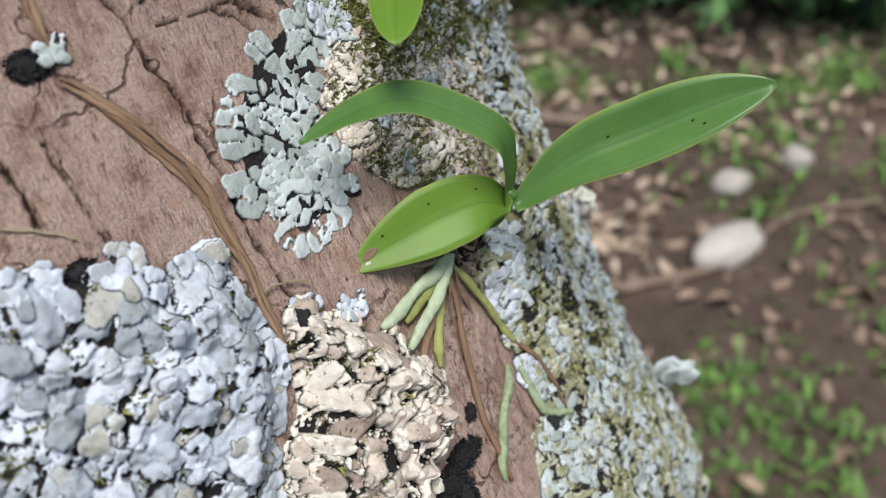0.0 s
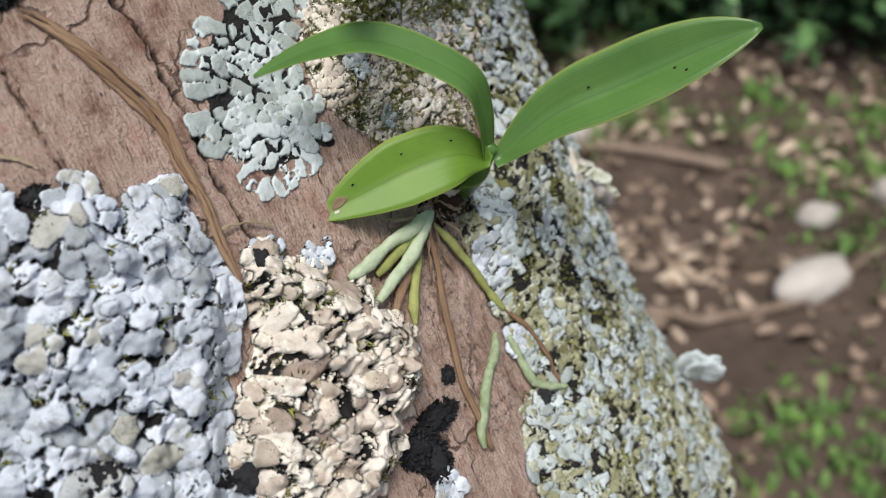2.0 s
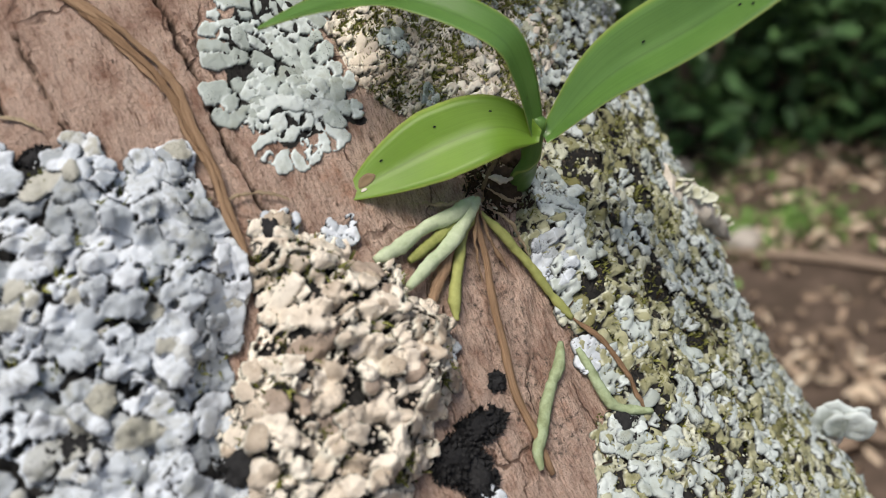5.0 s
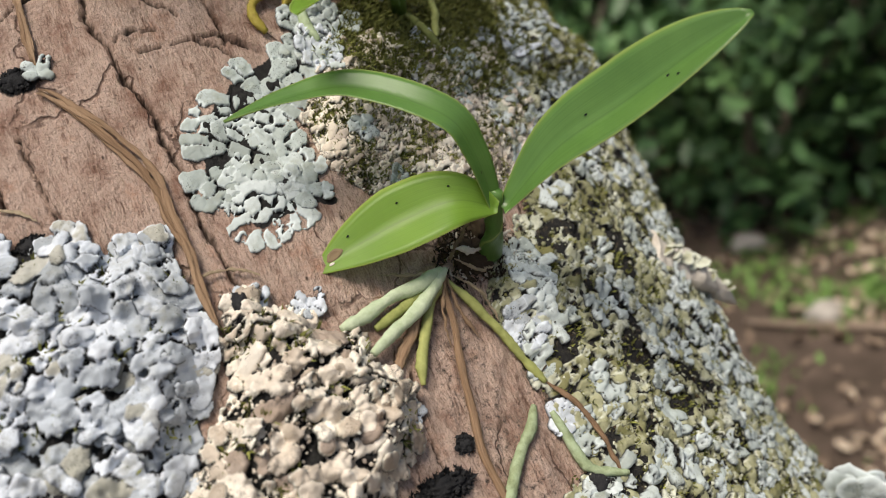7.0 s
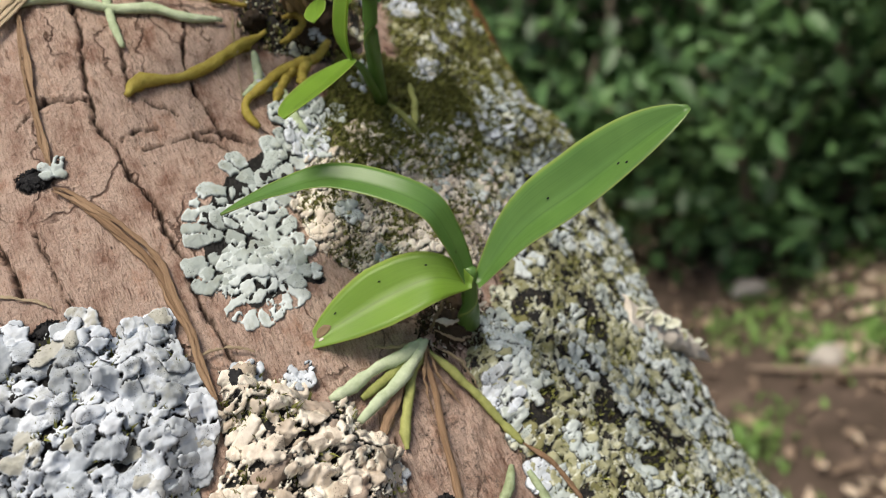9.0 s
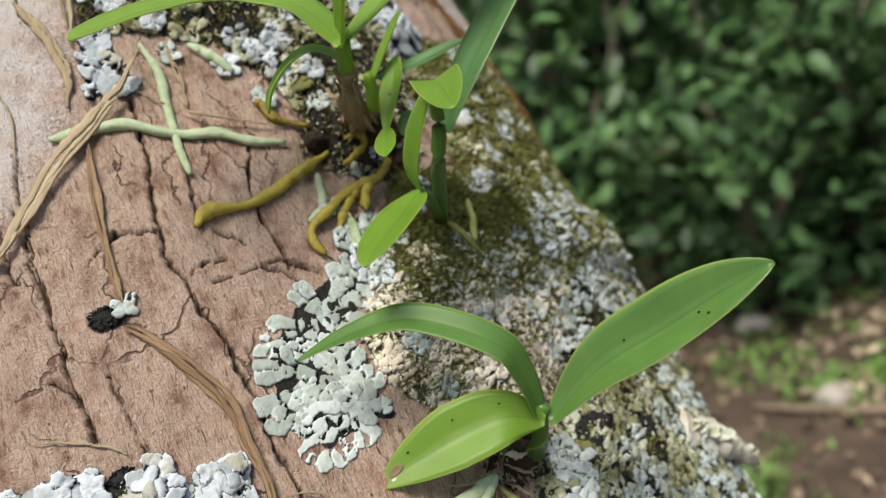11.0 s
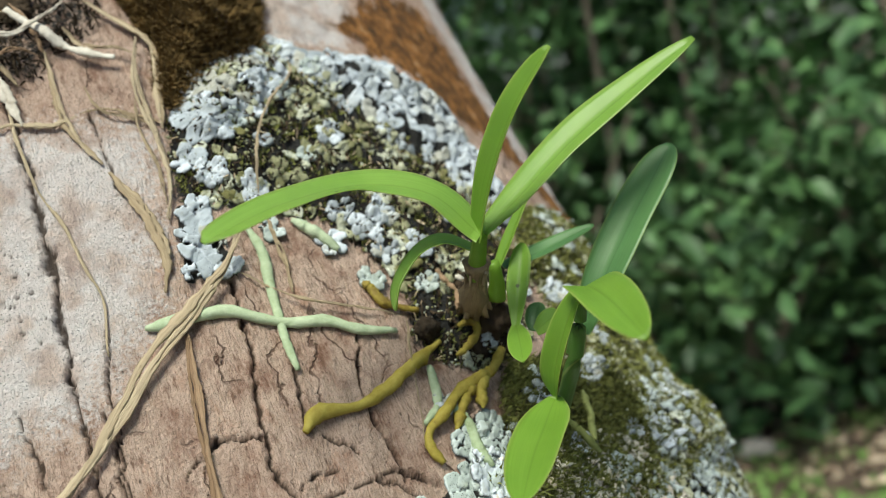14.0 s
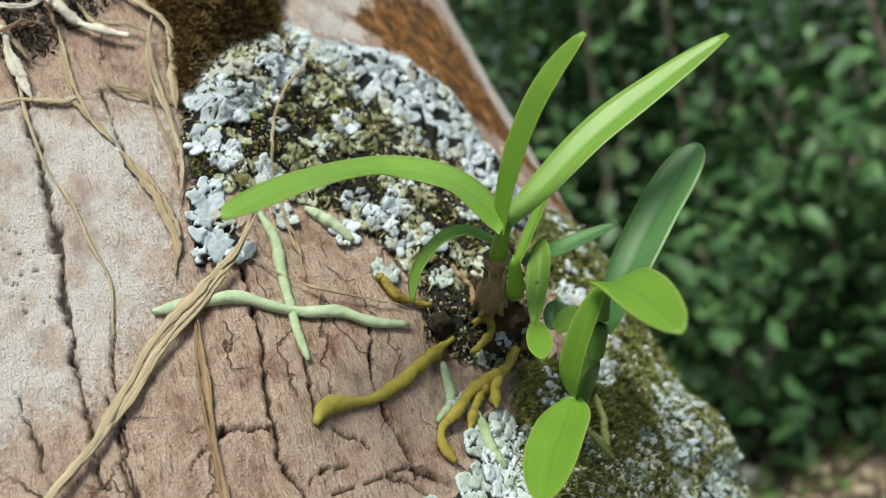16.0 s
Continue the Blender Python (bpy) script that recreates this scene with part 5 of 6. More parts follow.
def build_strands():
    brown = "flat dry russet root strand pressed on the bark"
    strand("dry_strand", brown, "14.3,-61.6 12.5,-73.5 10.8,-84.7 9.8,-95.5 8.8,-105.7 8.5,-111", 3.0, (1.4, 0.8, 0.7), RUSSET, 3, 0.5, 1)
    strand("dry_strand", brown, "7.6,-117.4 9.8,-119.9 13.9,-126 18.9,-133.4 22.8,-141.2 24.6,-148.3 24.7,-156.3 25.5,-165.9 25.1,-175.3 25.3,-185", 4.2, (0.5, 0.8, 2.4), RUSSET, 4, 0.5, 2)
    strand("dry_leaf_strand", "long straw-coloured dry leaf twisted over the bark", "-27,-97 -15,-88 -4.2,-76.9 4.2,-67.9 14.1,-59.9 21.3,-53.6 29,-46.8 35.4,-38.1", 4.6, (3, 2, 3, 6), STRAW, 3, 0.4, 3, (0.6, 0.15))
    straw = "dry straw-coloured root strand"
    strand("dry_strand", straw, "12.3,-50 15.4,-38.5 13.4,-23.6 7.9,-10", 3.6, (1, 1.5, 1), STRAW, 2, 0.5, 4)
    strand("dry_strand", straw, "18.7,-28.4 22.9,-16 23.6,0 22.8,19.3 26.8,36", 2.4, (0.8, 1.5, 3), STRAW, 3, 0.5, 5)
    strand("dry_strand", straw, "26,2 27.5,12.2 29.7,24.2 30.7,34.6 23.1,46 14,56", 2.6, (1, 2.5, 2), STRAW, 2, 0.6, 6)
    strand("dead_root", "bleached white dead root", "-5,52 3.3,41.5 9.5,34.5 19.6,29.6", 2.6, (4, 3, 3.5), DEADWOOD, 1, 0.8, 7, (0.8, 0.75))
    thin = "thin dry root thread over the bark"
    strand("dry_thread", thin, "31.3,-49 38.3,-55.6 45.4,-62.2 56.7,-66.8 68.9,-71.2", 0.8, (1, 3, 1.5), STRAW, 1, 0.9, 8)
    strand("dry_thread", thin, "43.7,-26.9 47.3,-13.1 55.7,1.5 68.2,15.7 71.9,25.9", 0.9, (3, 4, 2.5), STRAW, 1, 0.9, 9)
    strand("dry_thread", thin, "-12,30 -12,9.7 -10.4,-10 -6.8,-20.1 -4.3,-34.9 -2.2,-47.1 -4.7,-62", 0.9, (1.2, 1, 0.8), STRAW, 1, 0.8, 10)
    strand("dead_root", "short dry pinkish root", "-12.5,36 -11.9,30 -11,19.6 -9.4,12", 3.0, (4, 3, 1.5), DEADWOOD, 2, 0.7, 11)
    strand("dry_strand", straw, "1.5,36 0.9,16.7 2.5,6 7.1,-6.9", 2.2, (2, 1, 0.8), STRAW, 2, 0.6, 12)
    strand("dry_thread", thin, "-20,-137 -13.3,-139.3 -8.3,-142.1 -3.4,-145.5 -1.1,-147.8", 0.9, (1, 0.8), STRAW, 1, 0.8, 13)
    strand("dry_thread", thin, "5.3,12.6 14.1,11.9 23.6,6.2 27,5", 0.9, (1, 1.2), STRAW, 1, 0.8, 15)
    strand("dry_thread", thin, "70.8,-73.2 67.1,-83.1 66,-90", 0.6, (3, 2.5), STRAW, 1, 0.9, 16)
    strand("dry_thread", thin, "66,-88 64,-96 60,-110", 0.4, (2, 1), STRAW, 1, 0.9, 17)
    strand("dry_thread", thin, "-30,12 -14,13.5 -2,10 5,12", 1.2, (1, 1.5, 1), STRAW, 1, 0.8, 18)
    strand("dry_thread", thin, "24,-172 32,-172.5 38,-176", 0.7, (2, 1.5), STRAW, 1, 0.9, 19)
    strand("dry_strand", straw, "44,-32 45,-45 43.5,-58", 1.6, (1.5, 0.8), STRAW, 2, 0.5, 20)
    for k, (text, w, lift, mat) in enumerate((("-22,58 -14,46 -12,36 -8,26", 2.4, (5, 4, 2), STRAW), ("-4,54 0,44 1,36", 2.0, (4, 3, 2), RUSSET), ("-16,44 -6,41 3,45 10,52", 1.6, (5, 6, 4), DEADWOOD), ("8,44 13,36 20,34 25,30", 1.6, (2, 3, 3), STRAW), ("-20,36 -13,33 -6,36 0,34", 1.2, (4, 5, 3), RUSSET), ("-24,50 -16,54 -6,50", 2.0, (5, 6, 5), STRAW), ("9,22 11,12 18,8 24,4", 1.2, (1.2, 1.6, 1.2), STRAW), ("20,-24 21,-10 19.5,4 22,16", 1.2, (1.2, 1.6, 2), STRAW))):
        strand("dry_strand", straw, text, w, lift, mat, 2, 0.6, 60 + k)
    strand("dry_twig", "short dry twig on dark humus", "88,-66 96,-70 104,-74", 1.8, (5, 6, 5), DEADWOOD, 1, 0.9, 21, (0.7, 0.5))
    for k, text in enumerate(("80,-188 72,-187 64,-184", "80,-189 76,-197 75,-206", "82,-190 88,-196 92,-204", "78,-188 68,-191 60,-189", "84,-186 90,-190 98,-190", "80,-190 80,-198 84,-206")):
        strand("dry_thread", "thin dry brown root at the orchid foot", text, 0.8, (4, 3, 1.2), RUSSET if k % 2 else STRAW, 1, 0.9, 90 + k)
    strand("dry_twig", "short dry twig on dark humus", "84,-62 86,-70 83,-76", 1.4, (4, 5), RUSSET, 1, 0.9, 22, (0.7, 0.5))
    strand("dry_twig", "short dry twig at the orchid foot", "84,-183 90,-186 98,-184 103,-183", 1.5, (5, 6, 5), DEADWOOD, 1, 0.9, 23, (0.7, 0.5))
    strand("dry_twig", "short dry twig at the orchid foot", "82,-186 88,-181 92,-178", 1.2, (5, 5), SHEATH, 1, 0.9, 24, (0.7, 0.5))


build_strands()


# ---- moss, humus and black crust ----
def moss_bed(name, label, poly, count, mat, tall, seed, thin=None):
    r = np.random.default_rng(seed)
    lo, hi = poly.min(0), poly.max(0)
    p = r.uniform(lo, hi, (count * 6, 2))
    keep = sd(p[:, 0], p[:, 1], poly) > 0.5 * r.exponential(2.0, len(p))
    if thin is not None:
        keep &= r.uniform(size=len(p)) < thin(p[:, 0], p[:, 1])
    p = p[keep][:count]
    base = on_trunk(p[:, 0], p[:, 1], swell_at(p[:, 0], p[:, 1]) - 0.2)
    verts, faces = [], []
    for (u, s), b in zip(p, base):
        n, side = outward(u)
        n, side, ax = np.array(n), np.array(side), A3
        for _ in range(4):
            a = r.uniform(0, 6.283)
            d = math.cos(a) * side + math.sin(a) * ax
            e = np.cross(n, d)
            hgt = tall * 1e-3 * r.uniform(0.5, 1.3)
            w = 0.22e-3 * r.uniform(0.7, 1.6)
            q = b + d * 0.3e-3
            top = q + n * hgt + d * hgt * r.uniform(0.2, 0.9)
            mid = q + n * hgt * 0.6 + d * hgt * 0.2
            k = len(verts)
            verts += [q - e * w * 0.7, q + e * w * 0.7, mid + e * w, top, mid - e * w]
            faces += [(k, k + 1, k + 2, k + 4), (k + 2, k + 3, k + 4)]
    ob = new(name, mesh(name, verts, faces, mat, True))
    return tagged(ob, label, "lichen" if mat is BLACK else "moss", kind="stuff")


moss_bed("moss_cushion", "olive green moss cushions on the trunk", MOSS_MID, 3800, MOSS, 1.6, 1, lambda u, s: 0.45 - 0.7 * waves(u, s, 24, 73))
moss_bed("moss_cushion", "deep green moss below the young orchid", MOSS_UP, 3200, MOSS, 2.4, 2)
moss_bed("moss_cushion", "green moss among crusty lichen", BAND, 4200, MOSS, 1.6, 3, lambda u, s: 0.30 - 0.5 * waves(u, s, 30, 71))
moss_bed("moss_cushion", "green moss at the trunk's side", BAND_UP, 3600, MOSS, 2.2, 4)
moss_bed("moss_cushion", "dark moss on humus round the orchid", UP_DARK, 2600, MOSS, 1.5, 5, lambda u, s: 0.16 - 0.4 * waves(u, s, 22, 75))
moss_bed("moss_cushion", "dense brown moss cushion", BROWN_MOSS, 5200, MOSS_BROWN, 3.0, 6)
moss_bed("moss_cushion", "thin yellow-green moss between lichen lobes", BLUE_MAT, 700, MOSS, 2.6, 7, lambda u, s: 0.5 * (waves(u, s, 16, 77) > 0.35))
moss_bed("moss_cushion", "thin moss between cream lichen knobs", CREAM_MAT, 500, MOSS, 2.6, 8, lambda u, s: 0.5 * (waves(u, s, 16, 78) > 0.3))


for k, (u, s, a, b, c) in enumerate(((49, -238, 4.5, 4, 4.5), (58, -234.5, 6.5, 2.8, 4.5), (53, -243, 4, 5, 4), (67.9, -227.6, 2.2, 2.0, 1.6), (98, -250, 4, 4, 2.6), (31.5, -183, 2.4, 4.5, 2.6), (3.4, -113, 3.4, 2.6, 1.2), (10, -232, 7, 5, 5), (-4, -152.5, 2.6, 1.8, 2), (12, -222, 6, 4, 4), (-14, -208, 4, 4, 5), (-15, -150, 3, 2, 2))):
    ring = np.arange(12) * math.pi / 6
    spot = np.stack([u + 1.25 * a * np.cos(ring), s + 1.25 * b * np.sin(ring)], -1)
    clump("black_crust", "matt black crust clump on the bark", "lichen", u, s, 0.85 * a, 0.85 * b, 0.6 * c, BLACK, k)
    moss_bed("black_crust", "black fuzzy crust on the bark", spot, int(30 * a * b) + 60, BLACK, 0.25 * c + 0.4, 300 + k)
    granules("black_crust", "black grains round a crust on the bark", "lichen", spot, int(7 * a * b) + 30, (0.2, 0.6), BLACK, 330 + k, None, 0.55 * c)
for k, (u, s, a, b, c, l) in enumerate(((76, -77.5, 3.6, 3.4, 3.2, 1.5), (90, -84, 5, 4, 2, 0), (104, -86, 6, 4, 2.5, 0), (96, -66, 5, 4, 2, 0), (92, -186, 6, 5, 3.5, 0), (99, -178, 5, 5, 3, 0), (-16, 52, 7, 5, 4, 0), (-4, 56, 6, 5, 3, 0))):
    clump("humus_clump", "dark crumbly humus caught on the bark", "humus", u, s, a, b, c, HUMUS, 40 + k, l)


def crumbs(name, label, poly, count, size, mat, seed):
    """Loose bits of bark, humus and straw that lie on the trunk."""
    r = np.random.default_rng(seed)
    p = r.uniform(poly.min(0), poly.max(0), (count * 5, 2))
    p = p[sd(p[:, 0], p[:, 1], poly) > 1.0][:count]
    base = on_trunk(p[:, 0], p[:, 1], swell_at(p[:, 0], p[:, 1]) + r.uniform(0.0, 1.6, len(p)))
    corners = np.array([(-1, -0.4, -0.3), (1, -0.3, -0.2), (0.8, 0.4, -0.3), (-0.9, 0.35, -0.3), (-0.7, -0.2, 0.35), (0.7, 0.0, 0.3)])
    verts, faces = [], []
    for b in base:
        m = np.array(Euler(r.uniform(0, 6.283, 3)).to_matrix())
        k = len(verts)
        s = 1e-3 * r.uniform(*size)
        verts += list((corners * (r.uniform(0.7, 2.2), 0.8, 0.8) * s + r.normal(0, 0.12 * s, (6, 3))) @ m.T + b)
        faces += [(k, k + 1, k + 5, k + 4), (k + 1, k + 2, k + 5), (k + 2, k + 3, k + 4, k + 5), (k + 3, k, k + 4), (k, k + 3, k + 2, k + 1)]
    tagged(new(name, mesh(name, verts, faces, mat, False)), label, "debris", kind="stuff")


LOWER_FOOT = pts("80,-182 90,-174 106,-176 110,-186 102,-194 86,-194 78,-190")
crumbs("humus_crumbs", "dark humus crumbs round the orchid's foot", UP_DARK, 1700, (0.4, 1.1), HUMUS, 1)
crumbs("straw_bits", "pale bits of dry root and bark on humus", UP_DARK, 620, (0.3, 0.8), STRAW, 2)
crumbs("humus_crumbs", "dark humus crumbs below the lower orchid", LOWER_FOOT, 420, (0.4, 1.0), HUMUS, 3)
crumbs("straw_bits", "pale bits of dry root below the lower orchid", LOWER_FOOT, 110, (0.3, 0.8), DEADWOOD, 4)
crumbs("humus_crumbs", "dark crumbs below a tangle of dry roots", TANGLE, 700, (0.4, 1.2), HUMUS, 7)
crumbs("bark_crumbs", "small bark crumbs between moss and lichen", BAND, 900, (0.3, 0.8), HUMUS, 5)
crumbs("bark_crumbs", "small bark crumbs between moss and lichen", MOSS_MID, 420, (0.3, 0.8), DEADWOOD, 6)


def bark_flake():
    """A stub of bark that stands off the trunk's edge, grown over with lichen."""
    a = Vector(on_trunk(np.array(168.0), np.array(-196.0), np.array(-2.0)))
    tip = Vector((0.0575, 0.2925, 0.942))
    line = spline([a, (a + tip) / 2 + Vector((0.002, -0.004, 0.004)), tip], 20)
    root = hang("bark_stub", tube("stub", line, np.interp(np.linspace(0, 1, 20), (0, 0.3, 0.85, 1), (0.010, 0.008, 0.0055, 0.003)), DEADWOOD, None, 0.6, 14, 77, 0.2), TREE, "broken bark stub grown over with grey lichen")
    r = np.random.default_rng(5)
    for k in range(26):
        c = line[int(r.integers(2, 19))] + np.array((r.normal(0, 0.003), -0.003, 0.005 + r.normal(0, 0.001)))
        m = Matrix.Translation(c) @ Euler(r.uniform(0, 6, 3) * (0.12, 0.12, 1.0)).to_matrix().to_4x4() @ Matrix.Diagonal((0.005, 0.005, 0.005, 1))
        hang("lobe", SMALL_OLIVE[k % 9], root, m=m)


def edge_lichen():
    """A leafy lichen that stands off the trunk's lower edge on its own."""
    at = Vector((0.0905, 0.2455, 0.8950))
    root = thing("leafy_lichen", at, "pale grey leafy lichen that stands off the trunk's edge", "lichen", "lichens on the trunk")
    stalk = spline([on_trunk(np.array(178.0), np.array(-292.0), np.array(-4.0)), np.array(at) + (-0.002, 0.0, -0.004), np.array(at)], 8)
    hang("stalk", tube("stalk", stalk, np.linspace(0.004, 0.002, 8), DEADWOOD, None, 0.8, 8, 4), root)
    for k, (a, t) in enumerate(((70, 10), (100, -6), (130, 8), (40, 4), (85, 20))):
        m = Matrix.Translation(at) @ Matrix(((1, 0, 0), (0, 0, -1), (0, 1, 0))).to_4x4() @ pose(0, 0, 0.0008 * k, t, 0, a) @ Matrix.Diagonal((0.0118, 0.0100, 0.010, 1))
        hang("lobe", ROUND_GREY[k], root, m=m)


bark_flake()
edge_lichen()


# ---- the forest floor and the shrubs behind ----
def build_ground():
    c = np.concatenate([[-300, -120, -50, -20, -10], np.arange(-5, 5.01, 0.1), np.arange(5.5, 9, 0.5), [10, 20, 50, 120, 300]])
    X, Y = np.meshgrid(c, c + 1.5)
    Z = 0.03 * waves(X, Y, 1.7, 81) + 0.015 * waves(X, Y, 0.5, 82)
    Z = np.where(np.hypot(X, Y) > 9, 0.0, Z)
    n = len(c)
    i = np.arange(n * n).reshape(n, n)
    quads = np.stack([i[:-1, :-1], i[:-1, 1:], i[1:, 1:], i[1:, :-1]], -1).reshape(-1, 4).tolist()
    tagged(new("ground", mesh("ground", np.stack([X, Y, Z], -1).reshape(-1, 3), quads, SOIL)), "brown forest soil with leaf litter", "ground", kind="structure")


FLOOR_C = np.arange(-5, 9, 0.1)
FLOOR_Z = 0.03 * waves(*np.meshgrid(FLOOR_C, FLOOR_C), 1.7, 81) + 0.015 * waves(*np.meshgrid(FLOOR_C, FLOOR_C), 0.5, 82)


def floor_z(x, y):
    """The ground's height, read from a table."""
    a, b = min(max((x + 5) / 0.1, 0), 138.9), min(max((y + 5) / 0.1, 0), 138.9)
    i, j = int(a), int(b)
    top = FLOOR_Z[j, i] * (1 - a + i) + FLOOR_Z[j, i + 1] * (a - i)
    return float(top * (1 - b + j) + (FLOOR_Z[j + 1, i] * (1 - a + i) + FLOOR_Z[j + 1, i + 1] * (a - i)) * (b - j))


def build_litter(count, mat, label, seed, heaps=0):
    r = np.random.default_rng(seed)
    spots = [(r.uniform(-0.6, 2.6), r.uniform(0.7, 3.6)) for _ in range(heaps)]
    # the first five heaps imitate patches of sunlight with their pale colour
    if heaps:
        spots[:5] = [(0.2, 2.5), (0.35, 2.55), (0.22, 2.11), (0.34, 1.57), (0.24, 1.48)]
    verts, faces = [], []
    for _ in range(count):
        x, y = r.uniform(-1.2, 3.2), r.uniform(0.3, 5.0)
        if heaps:
            x, y = np.array(spots[int(r.integers(heaps))]) + r.normal(0, 0.11, 2)
        a, l, w = r.uniform(0, 6.283), r.uniform(0.02, 0.06), r.uniform(0.005, 0.015)
        m = Matrix.Translation((x, y, floor_z(x, y) + r.uniform(0.004, 0.02))) @ Euler((r.normal(0, 0.25), r.normal(0, 0.25), a)).to_matrix().to_4x4()
        k, b = len(verts), r.normal(0, 0.012)
        for p in ((-l / 2, 0, 0), (-l * 0.2, w, b), (l * 0.25, w * 0.8, b), (l / 2, 0, 0.004), (l * 0.25, -w * 0.8, b), (-l * 0.2, -w, b), (0, 0, 0.0)):
            verts.append(m @ Vector(p))
        faces += [(k, k + 1, k + 6), (k + 1, k + 2, k + 6), (k + 2, k + 3, k + 6), (k + 3, k + 4, k + 6), (k + 4, k + 5, k + 6), (k + 5, k, k + 6)]
    tagged(new("leaf_litter", mesh("leaf_litter", verts, faces, mat)), label, "leaf litter", kind="stuff")


def build_grass():
    r = np.random.default_rng(10)
    verts, faces = [], []
    spots = [(r.uniform(-0.8, 2.9), r.uniform(0.5, 4.2)) for _ in range(95)]
    for cx, cy in spots:
        wide = r.uniform(0.04, 0.12)
        for _ in range(int(r.integers(60, 150))):
            x, y = cx + r.normal(0, wide), cy + r.normal(0, wide)
            h, a, w = r.uniform(0.012, 0.045), r.uniform(0, 6.283), r.uniform(0.003, 0.010)
            d, e = np.array((math.cos(a), math.sin(a), 0)), np.array((-math.sin(a), math.cos(a), 0))
            b = np.array((x, y, floor_z(x, y) - 0.005))
            mid, tip = b + (0, 0, h * 0.6) + d * h * 0.25, b + (0, 0, h * 0.85) + d * h * 0.8
            k = len(verts)
            verts += [b - e * w * 0.5, b + e * w * 0.5, mid + e * w, tip, mid - e * w]
            faces += [(k, k + 1, k + 2, k + 4), (k + 2, k + 3, k + 4)]
    tagged(new("grass_and_weeds", mesh("grass_and_weeds", verts, faces, GRASS)), "bright green grass and low weeds on the soil", "grass", kind="stuff")


def rock(x, y, size, seed, mat=STONE, turn=0.0, name="stone", label="pale flat stone on the forest floor"):
    bm = bmesh.new()
    bmesh.ops.create_icosphere(bm, subdivisions=3, radius=1.0)
    shift = Vector(np.random.default_rng(seed).uniform(0, 40, 3))
    for v in bm.verts:
        v.co *= 1 + 0.3 * noise.noise(v.co * 1.1 + shift) + 0.1 * noise.noise(v.co * 3.5 + shift)
    bm.transform(pose(x, y, floor_z(x, y) + size[2] * 0.35, 0, 0, turn) @ Matrix.Diagonal((*size, 1)))
    me = bpy.data.meshes.new(name)
    bm.to_mesh(me)
    bm.free()
    me.materials.append(mat)
    me.polygons.foreach_set("use_smooth", [True] * len(me.polygons))
    return tagged(new(name, me), label, "stone", "stones on the ground")


def build_floor_things():
    for k, (x, y, a, b, c, t) in enumerate(((0.57, 1.43, 0.10, 0.05, 0.04, 35), (0.62, 1.66, 0.05, 0.035, 0.03, 10), (0.80, 1.75, 0.04, 0.04, 0.03, 0), (0.10, 2.05, 0.05, 0.04, 0.03, 40), (1.5, 2.4, 0.07, 0.05, 0.04, 0), (-0.1, 2.6, 0.06, 0.04, 0.03, 0), (0.15, 2.9, 0.08, 0.05, 0.04, 15))):
        rock(x, y, (a, b, c), k, turn=t)
    r = np.random.default_rng(12)
    for k in range(16):
        x, y, a, l = r.uniform(-0.3, 2.6), r.uniform(0.8, 3.4), r.uniform(0, 6.283), r.uniform(0.25, 0.9)
        p = [np.array((x + f * l * math.cos(a) + r.normal(0, 0.02), y + f * l * math.sin(a) + r.normal(0, 0.02), 0)) for f in (0, 0.35, 0.7, 1)]
        for q in p:
            q[2] = floor_z(q[0], q[1]) + 0.016
        st = tube("fallen_stick", spline(p, 16), np.linspace(0.013, 0.006, 16) * r.uniform(0.6, 1.3), STICK, None, 0.9, 7, k, 0.12)
        tagged(new("fallen_stick", st), "dry grey-brown stick lying on leaf litter", "stick", "sticks on the ground")


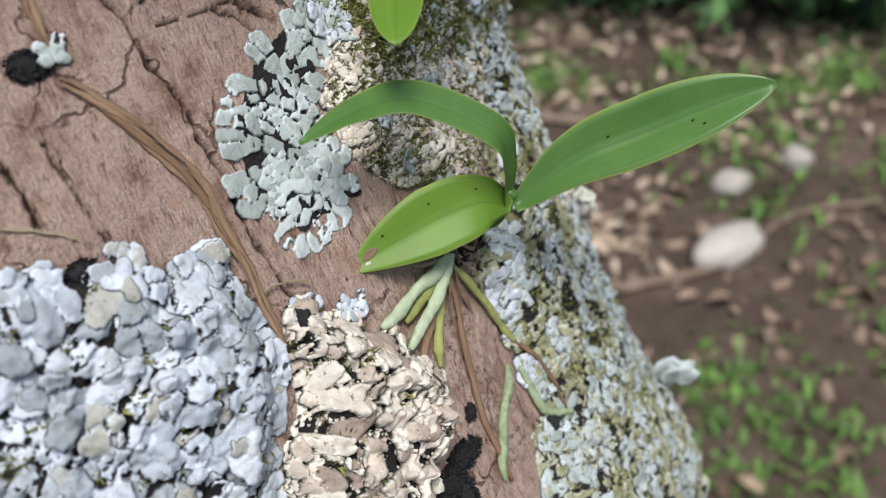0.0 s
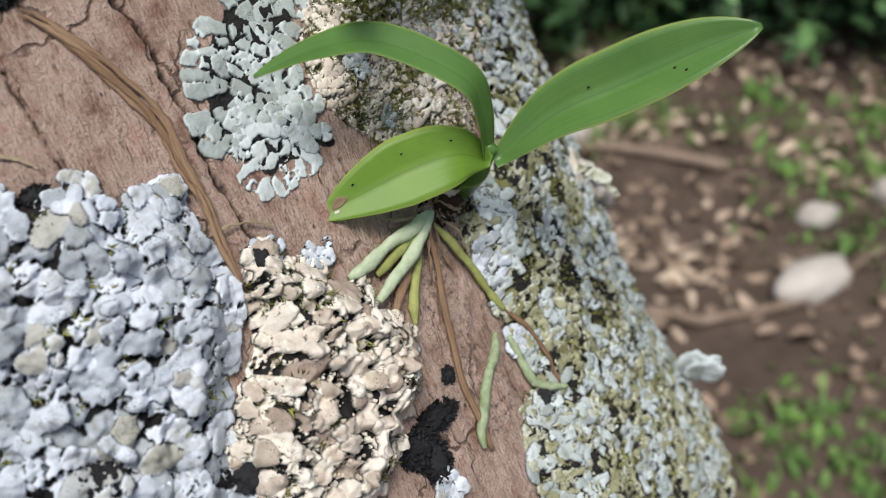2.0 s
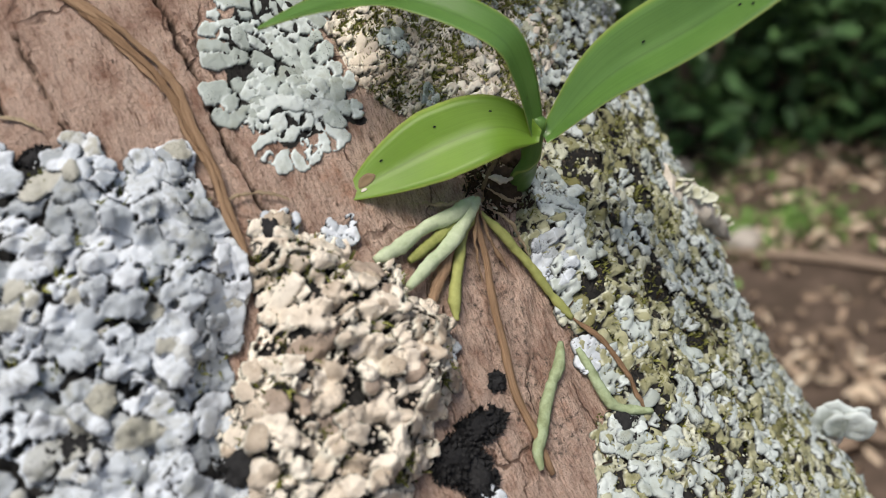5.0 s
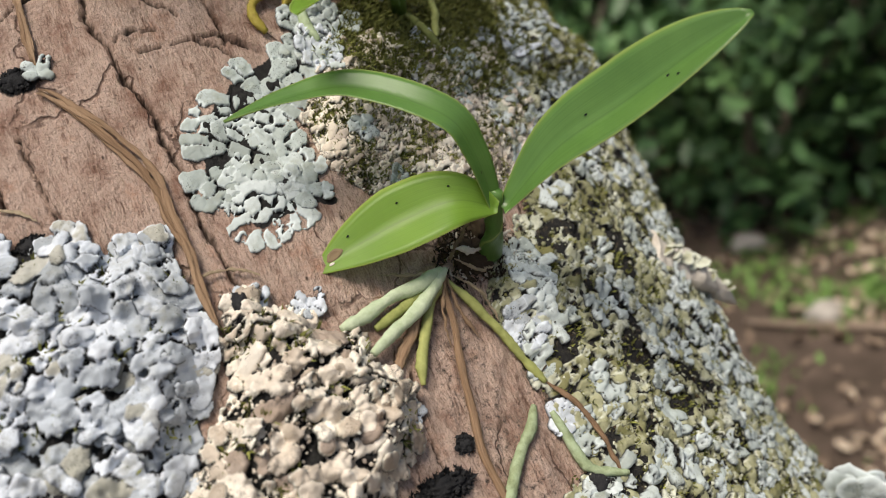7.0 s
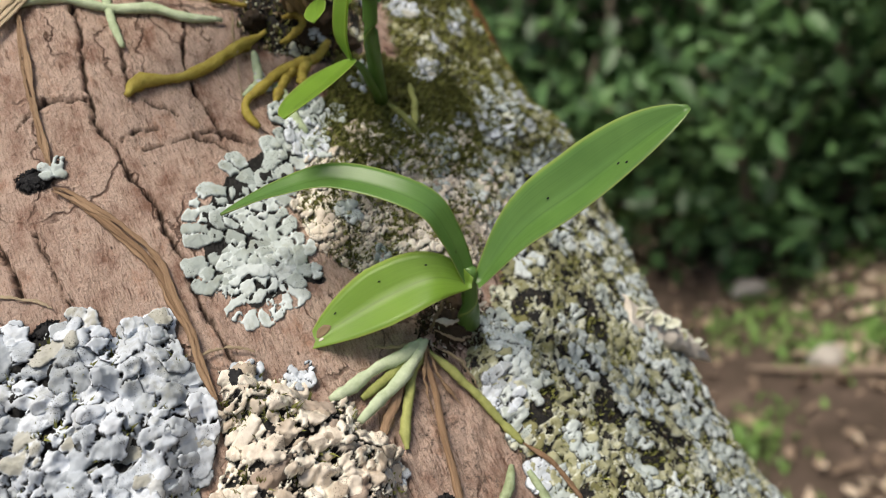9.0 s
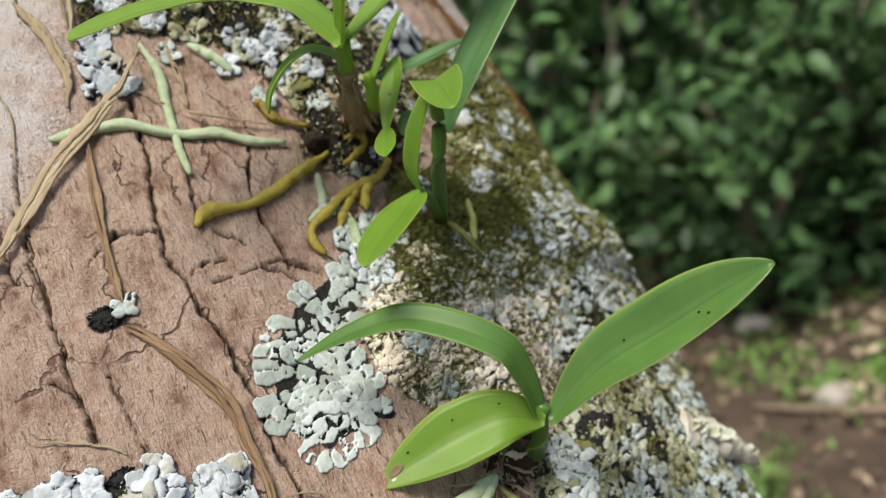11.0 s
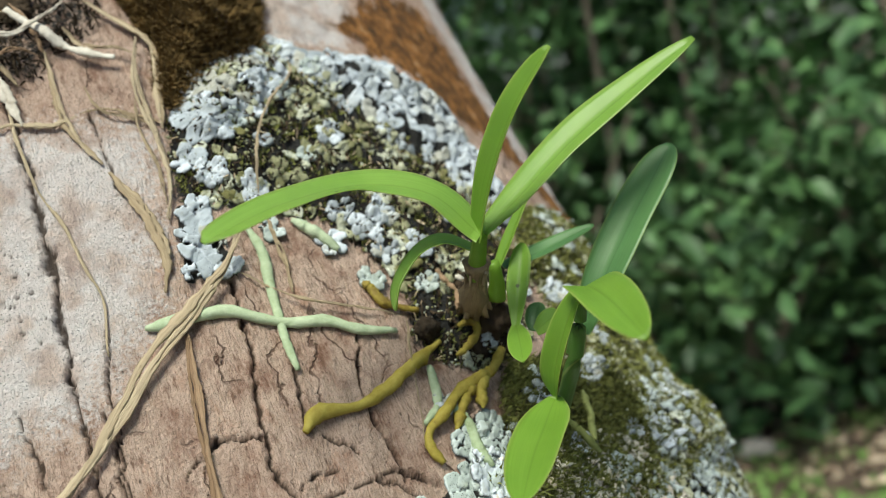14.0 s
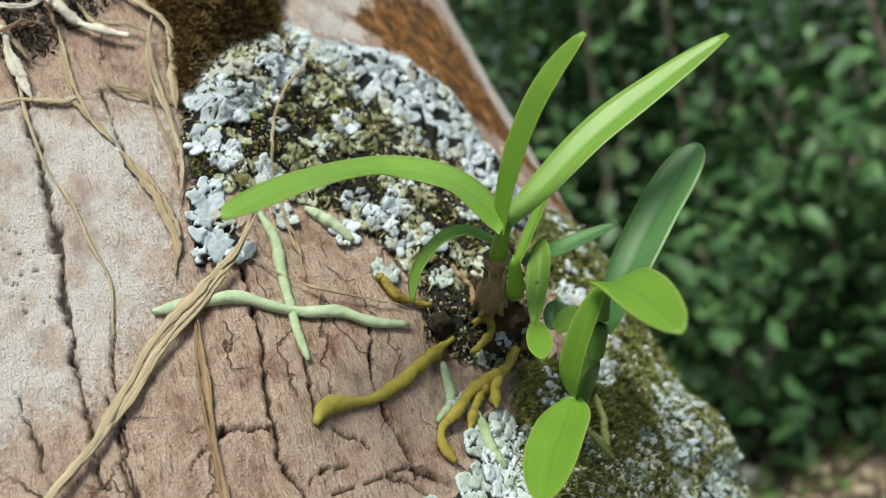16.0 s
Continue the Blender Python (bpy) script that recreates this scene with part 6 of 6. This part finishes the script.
def shrub(x, y, height, spread, leaves, size, seed):
    r = np.random.default_rng(seed)
    z = floor_z(x, y) if math.hypot(x, y) < 8 else 0.0
    root = thing("shrub", (x, y, z), "dense dark green broad-leaved shrub behind the tree", "shrub", "shrubs in the background")
    ends = []
    for k in range(7):
        a = r.uniform(0, 6.283)
        top = np.array((x + spread * 0.75 * math.cos(a), y + spread * 0.75 * math.sin(a), z + height * r.uniform(0.6, 0.98)))
        line = spline([(x + r.normal(0, 0.05), y + r.normal(0, 0.05), z - 0.02), (0.6 * x + 0.4 * top[0] + r.normal(0, 0.06), 0.6 * y + 0.4 * top[1] + r.normal(0, 0.06), z + 0.45 * height), top], 14)
        ends += [line[j] for j in range(1, 14)]
        hang("branch", tube("branch", line, np.linspace(0.016, 0.004, 14), WOOD, None, 1.0, 6, seed * 9 + k, 0.1), root)
    verts, faces = [], []
    ends = np.array(ends)
    for _ in range(leaves):
        c = ends[int(r.integers(len(ends)))] + r.normal(0, 1, 3) * (spread * 0.26, spread * 0.26, height * 0.10)
        c[2] = max(c[2], z + 0.05)
        l = size * r.uniform(0.6, 1.3)
        m = Matrix.Translation(c) @ Euler((r.normal(0.0, 0.5), r.normal(0.35, 0.5), r.uniform(0, 6.283))).to_matrix().to_4x4()
        k, w, b = len(verts), l * 0.24, l * 0.06
        for p in ((-l / 2, 0, 0), (-l * 0.15, w, b), (l * 0.2, w * 0.8, b), (l / 2, 0, -b), (l * 0.2, -w * 0.8, b), (-l * 0.15, -w, b), (l * 0.05, 0, 0)):
            verts.append(m @ Vector(p))
        faces += [(k, k + 1, k + 6), (k + 1, k + 2, k + 6), (k + 2, k + 3, k + 6), (k + 3, k + 4, k + 6), (k + 4, k + 5, k + 6), (k + 5, k, k + 6)]
    tagged(hang("crown", mesh("crown", verts, faces, FOLIAGE), root, "dark glossy green leaves"), kind="stuff")


build_ground()
build_litter(4200, LITTER, "dry brown fallen leaves on the soil", 9)
build_litter(1100, PALE_LITTER, "pale fallen leaves in heaps, five of them in place of sunlit patches", 19, 26)
build_grass()
build_floor_things()
for k, (x, y, hgt, w) in enumerate(((-0.75, 2.85, 1.1, 0.6), (-0.1, 2.85, 1.1, 0.6), (0.55, 2.85, 1.2, 0.65), (1.2, 2.75, 1.2, 0.65), (1.85, 2.6, 1.2, 0.65), (-1.3, 3.1, 1.2, 0.65), (2.4, 2.2, 1.1, 0.6), (-1.9, 4.6, 2.6, 1.1), (-0.9, 4.0, 2.2, 0.95), (0.0, 3.8, 2.3, 0.95), (0.9, 3.9, 2.0, 0.95), (1.9, 3.7, 2.2, 1.0), (2.9, 3.2, 2.2, 1.0), (-1.1, 3.6, 2.6, 0.9), (-1.7, 3.9, 3.0, 1.0), (-0.4, 4.6, 3.0, 1.0), (-0.4, 5.4, 3.4, 1.4), (1.4, 5.4, 3.4, 1.4), (3.2, 4.9, 3.2, 1.4), (-2.6, 6.2, 3.6, 1.6), (-3.4, 3.0, 2.6, 1.2), (3.6, 1.6, 2.0, 1.0))):
    shrub(x, y, hgt, w, 3000 if hgt > 1.25 else 1900, 0.085, 200 + k)
for k, (x0, x1, y, z0, z1, r0) in enumerate(((-0.42, -0.40, 3.1, 0.5, 2.4, 0.016), (-0.12, -0.16, 3.15, 0.9, 2.4, 0.011), (0.62, 0.45, 3.05, 0.5, 1.5, 0.018), (0.30, 0.78, 3.3, 1.3, 1.0, 0.010))):
    line = spline([(x0, y, floor_z(x0, y) - 0.02), (x0 * 0.6 + x1 * 0.4, y - 0.03, 0.5 * z1), (x1, y + 0.05, z1)], 18)
    sapling = thing("sapling_stem", (x0, y, floor_z(x0, y)), "thin pale grey bare stem before the shrubs", "stem", "thin stems in the background")
    hang("stem", tube("stem", line, np.linspace(r0, r0 * 0.6, 18), WOOD, None, 1.0, 7, 500 + k, 0.08), sapling)
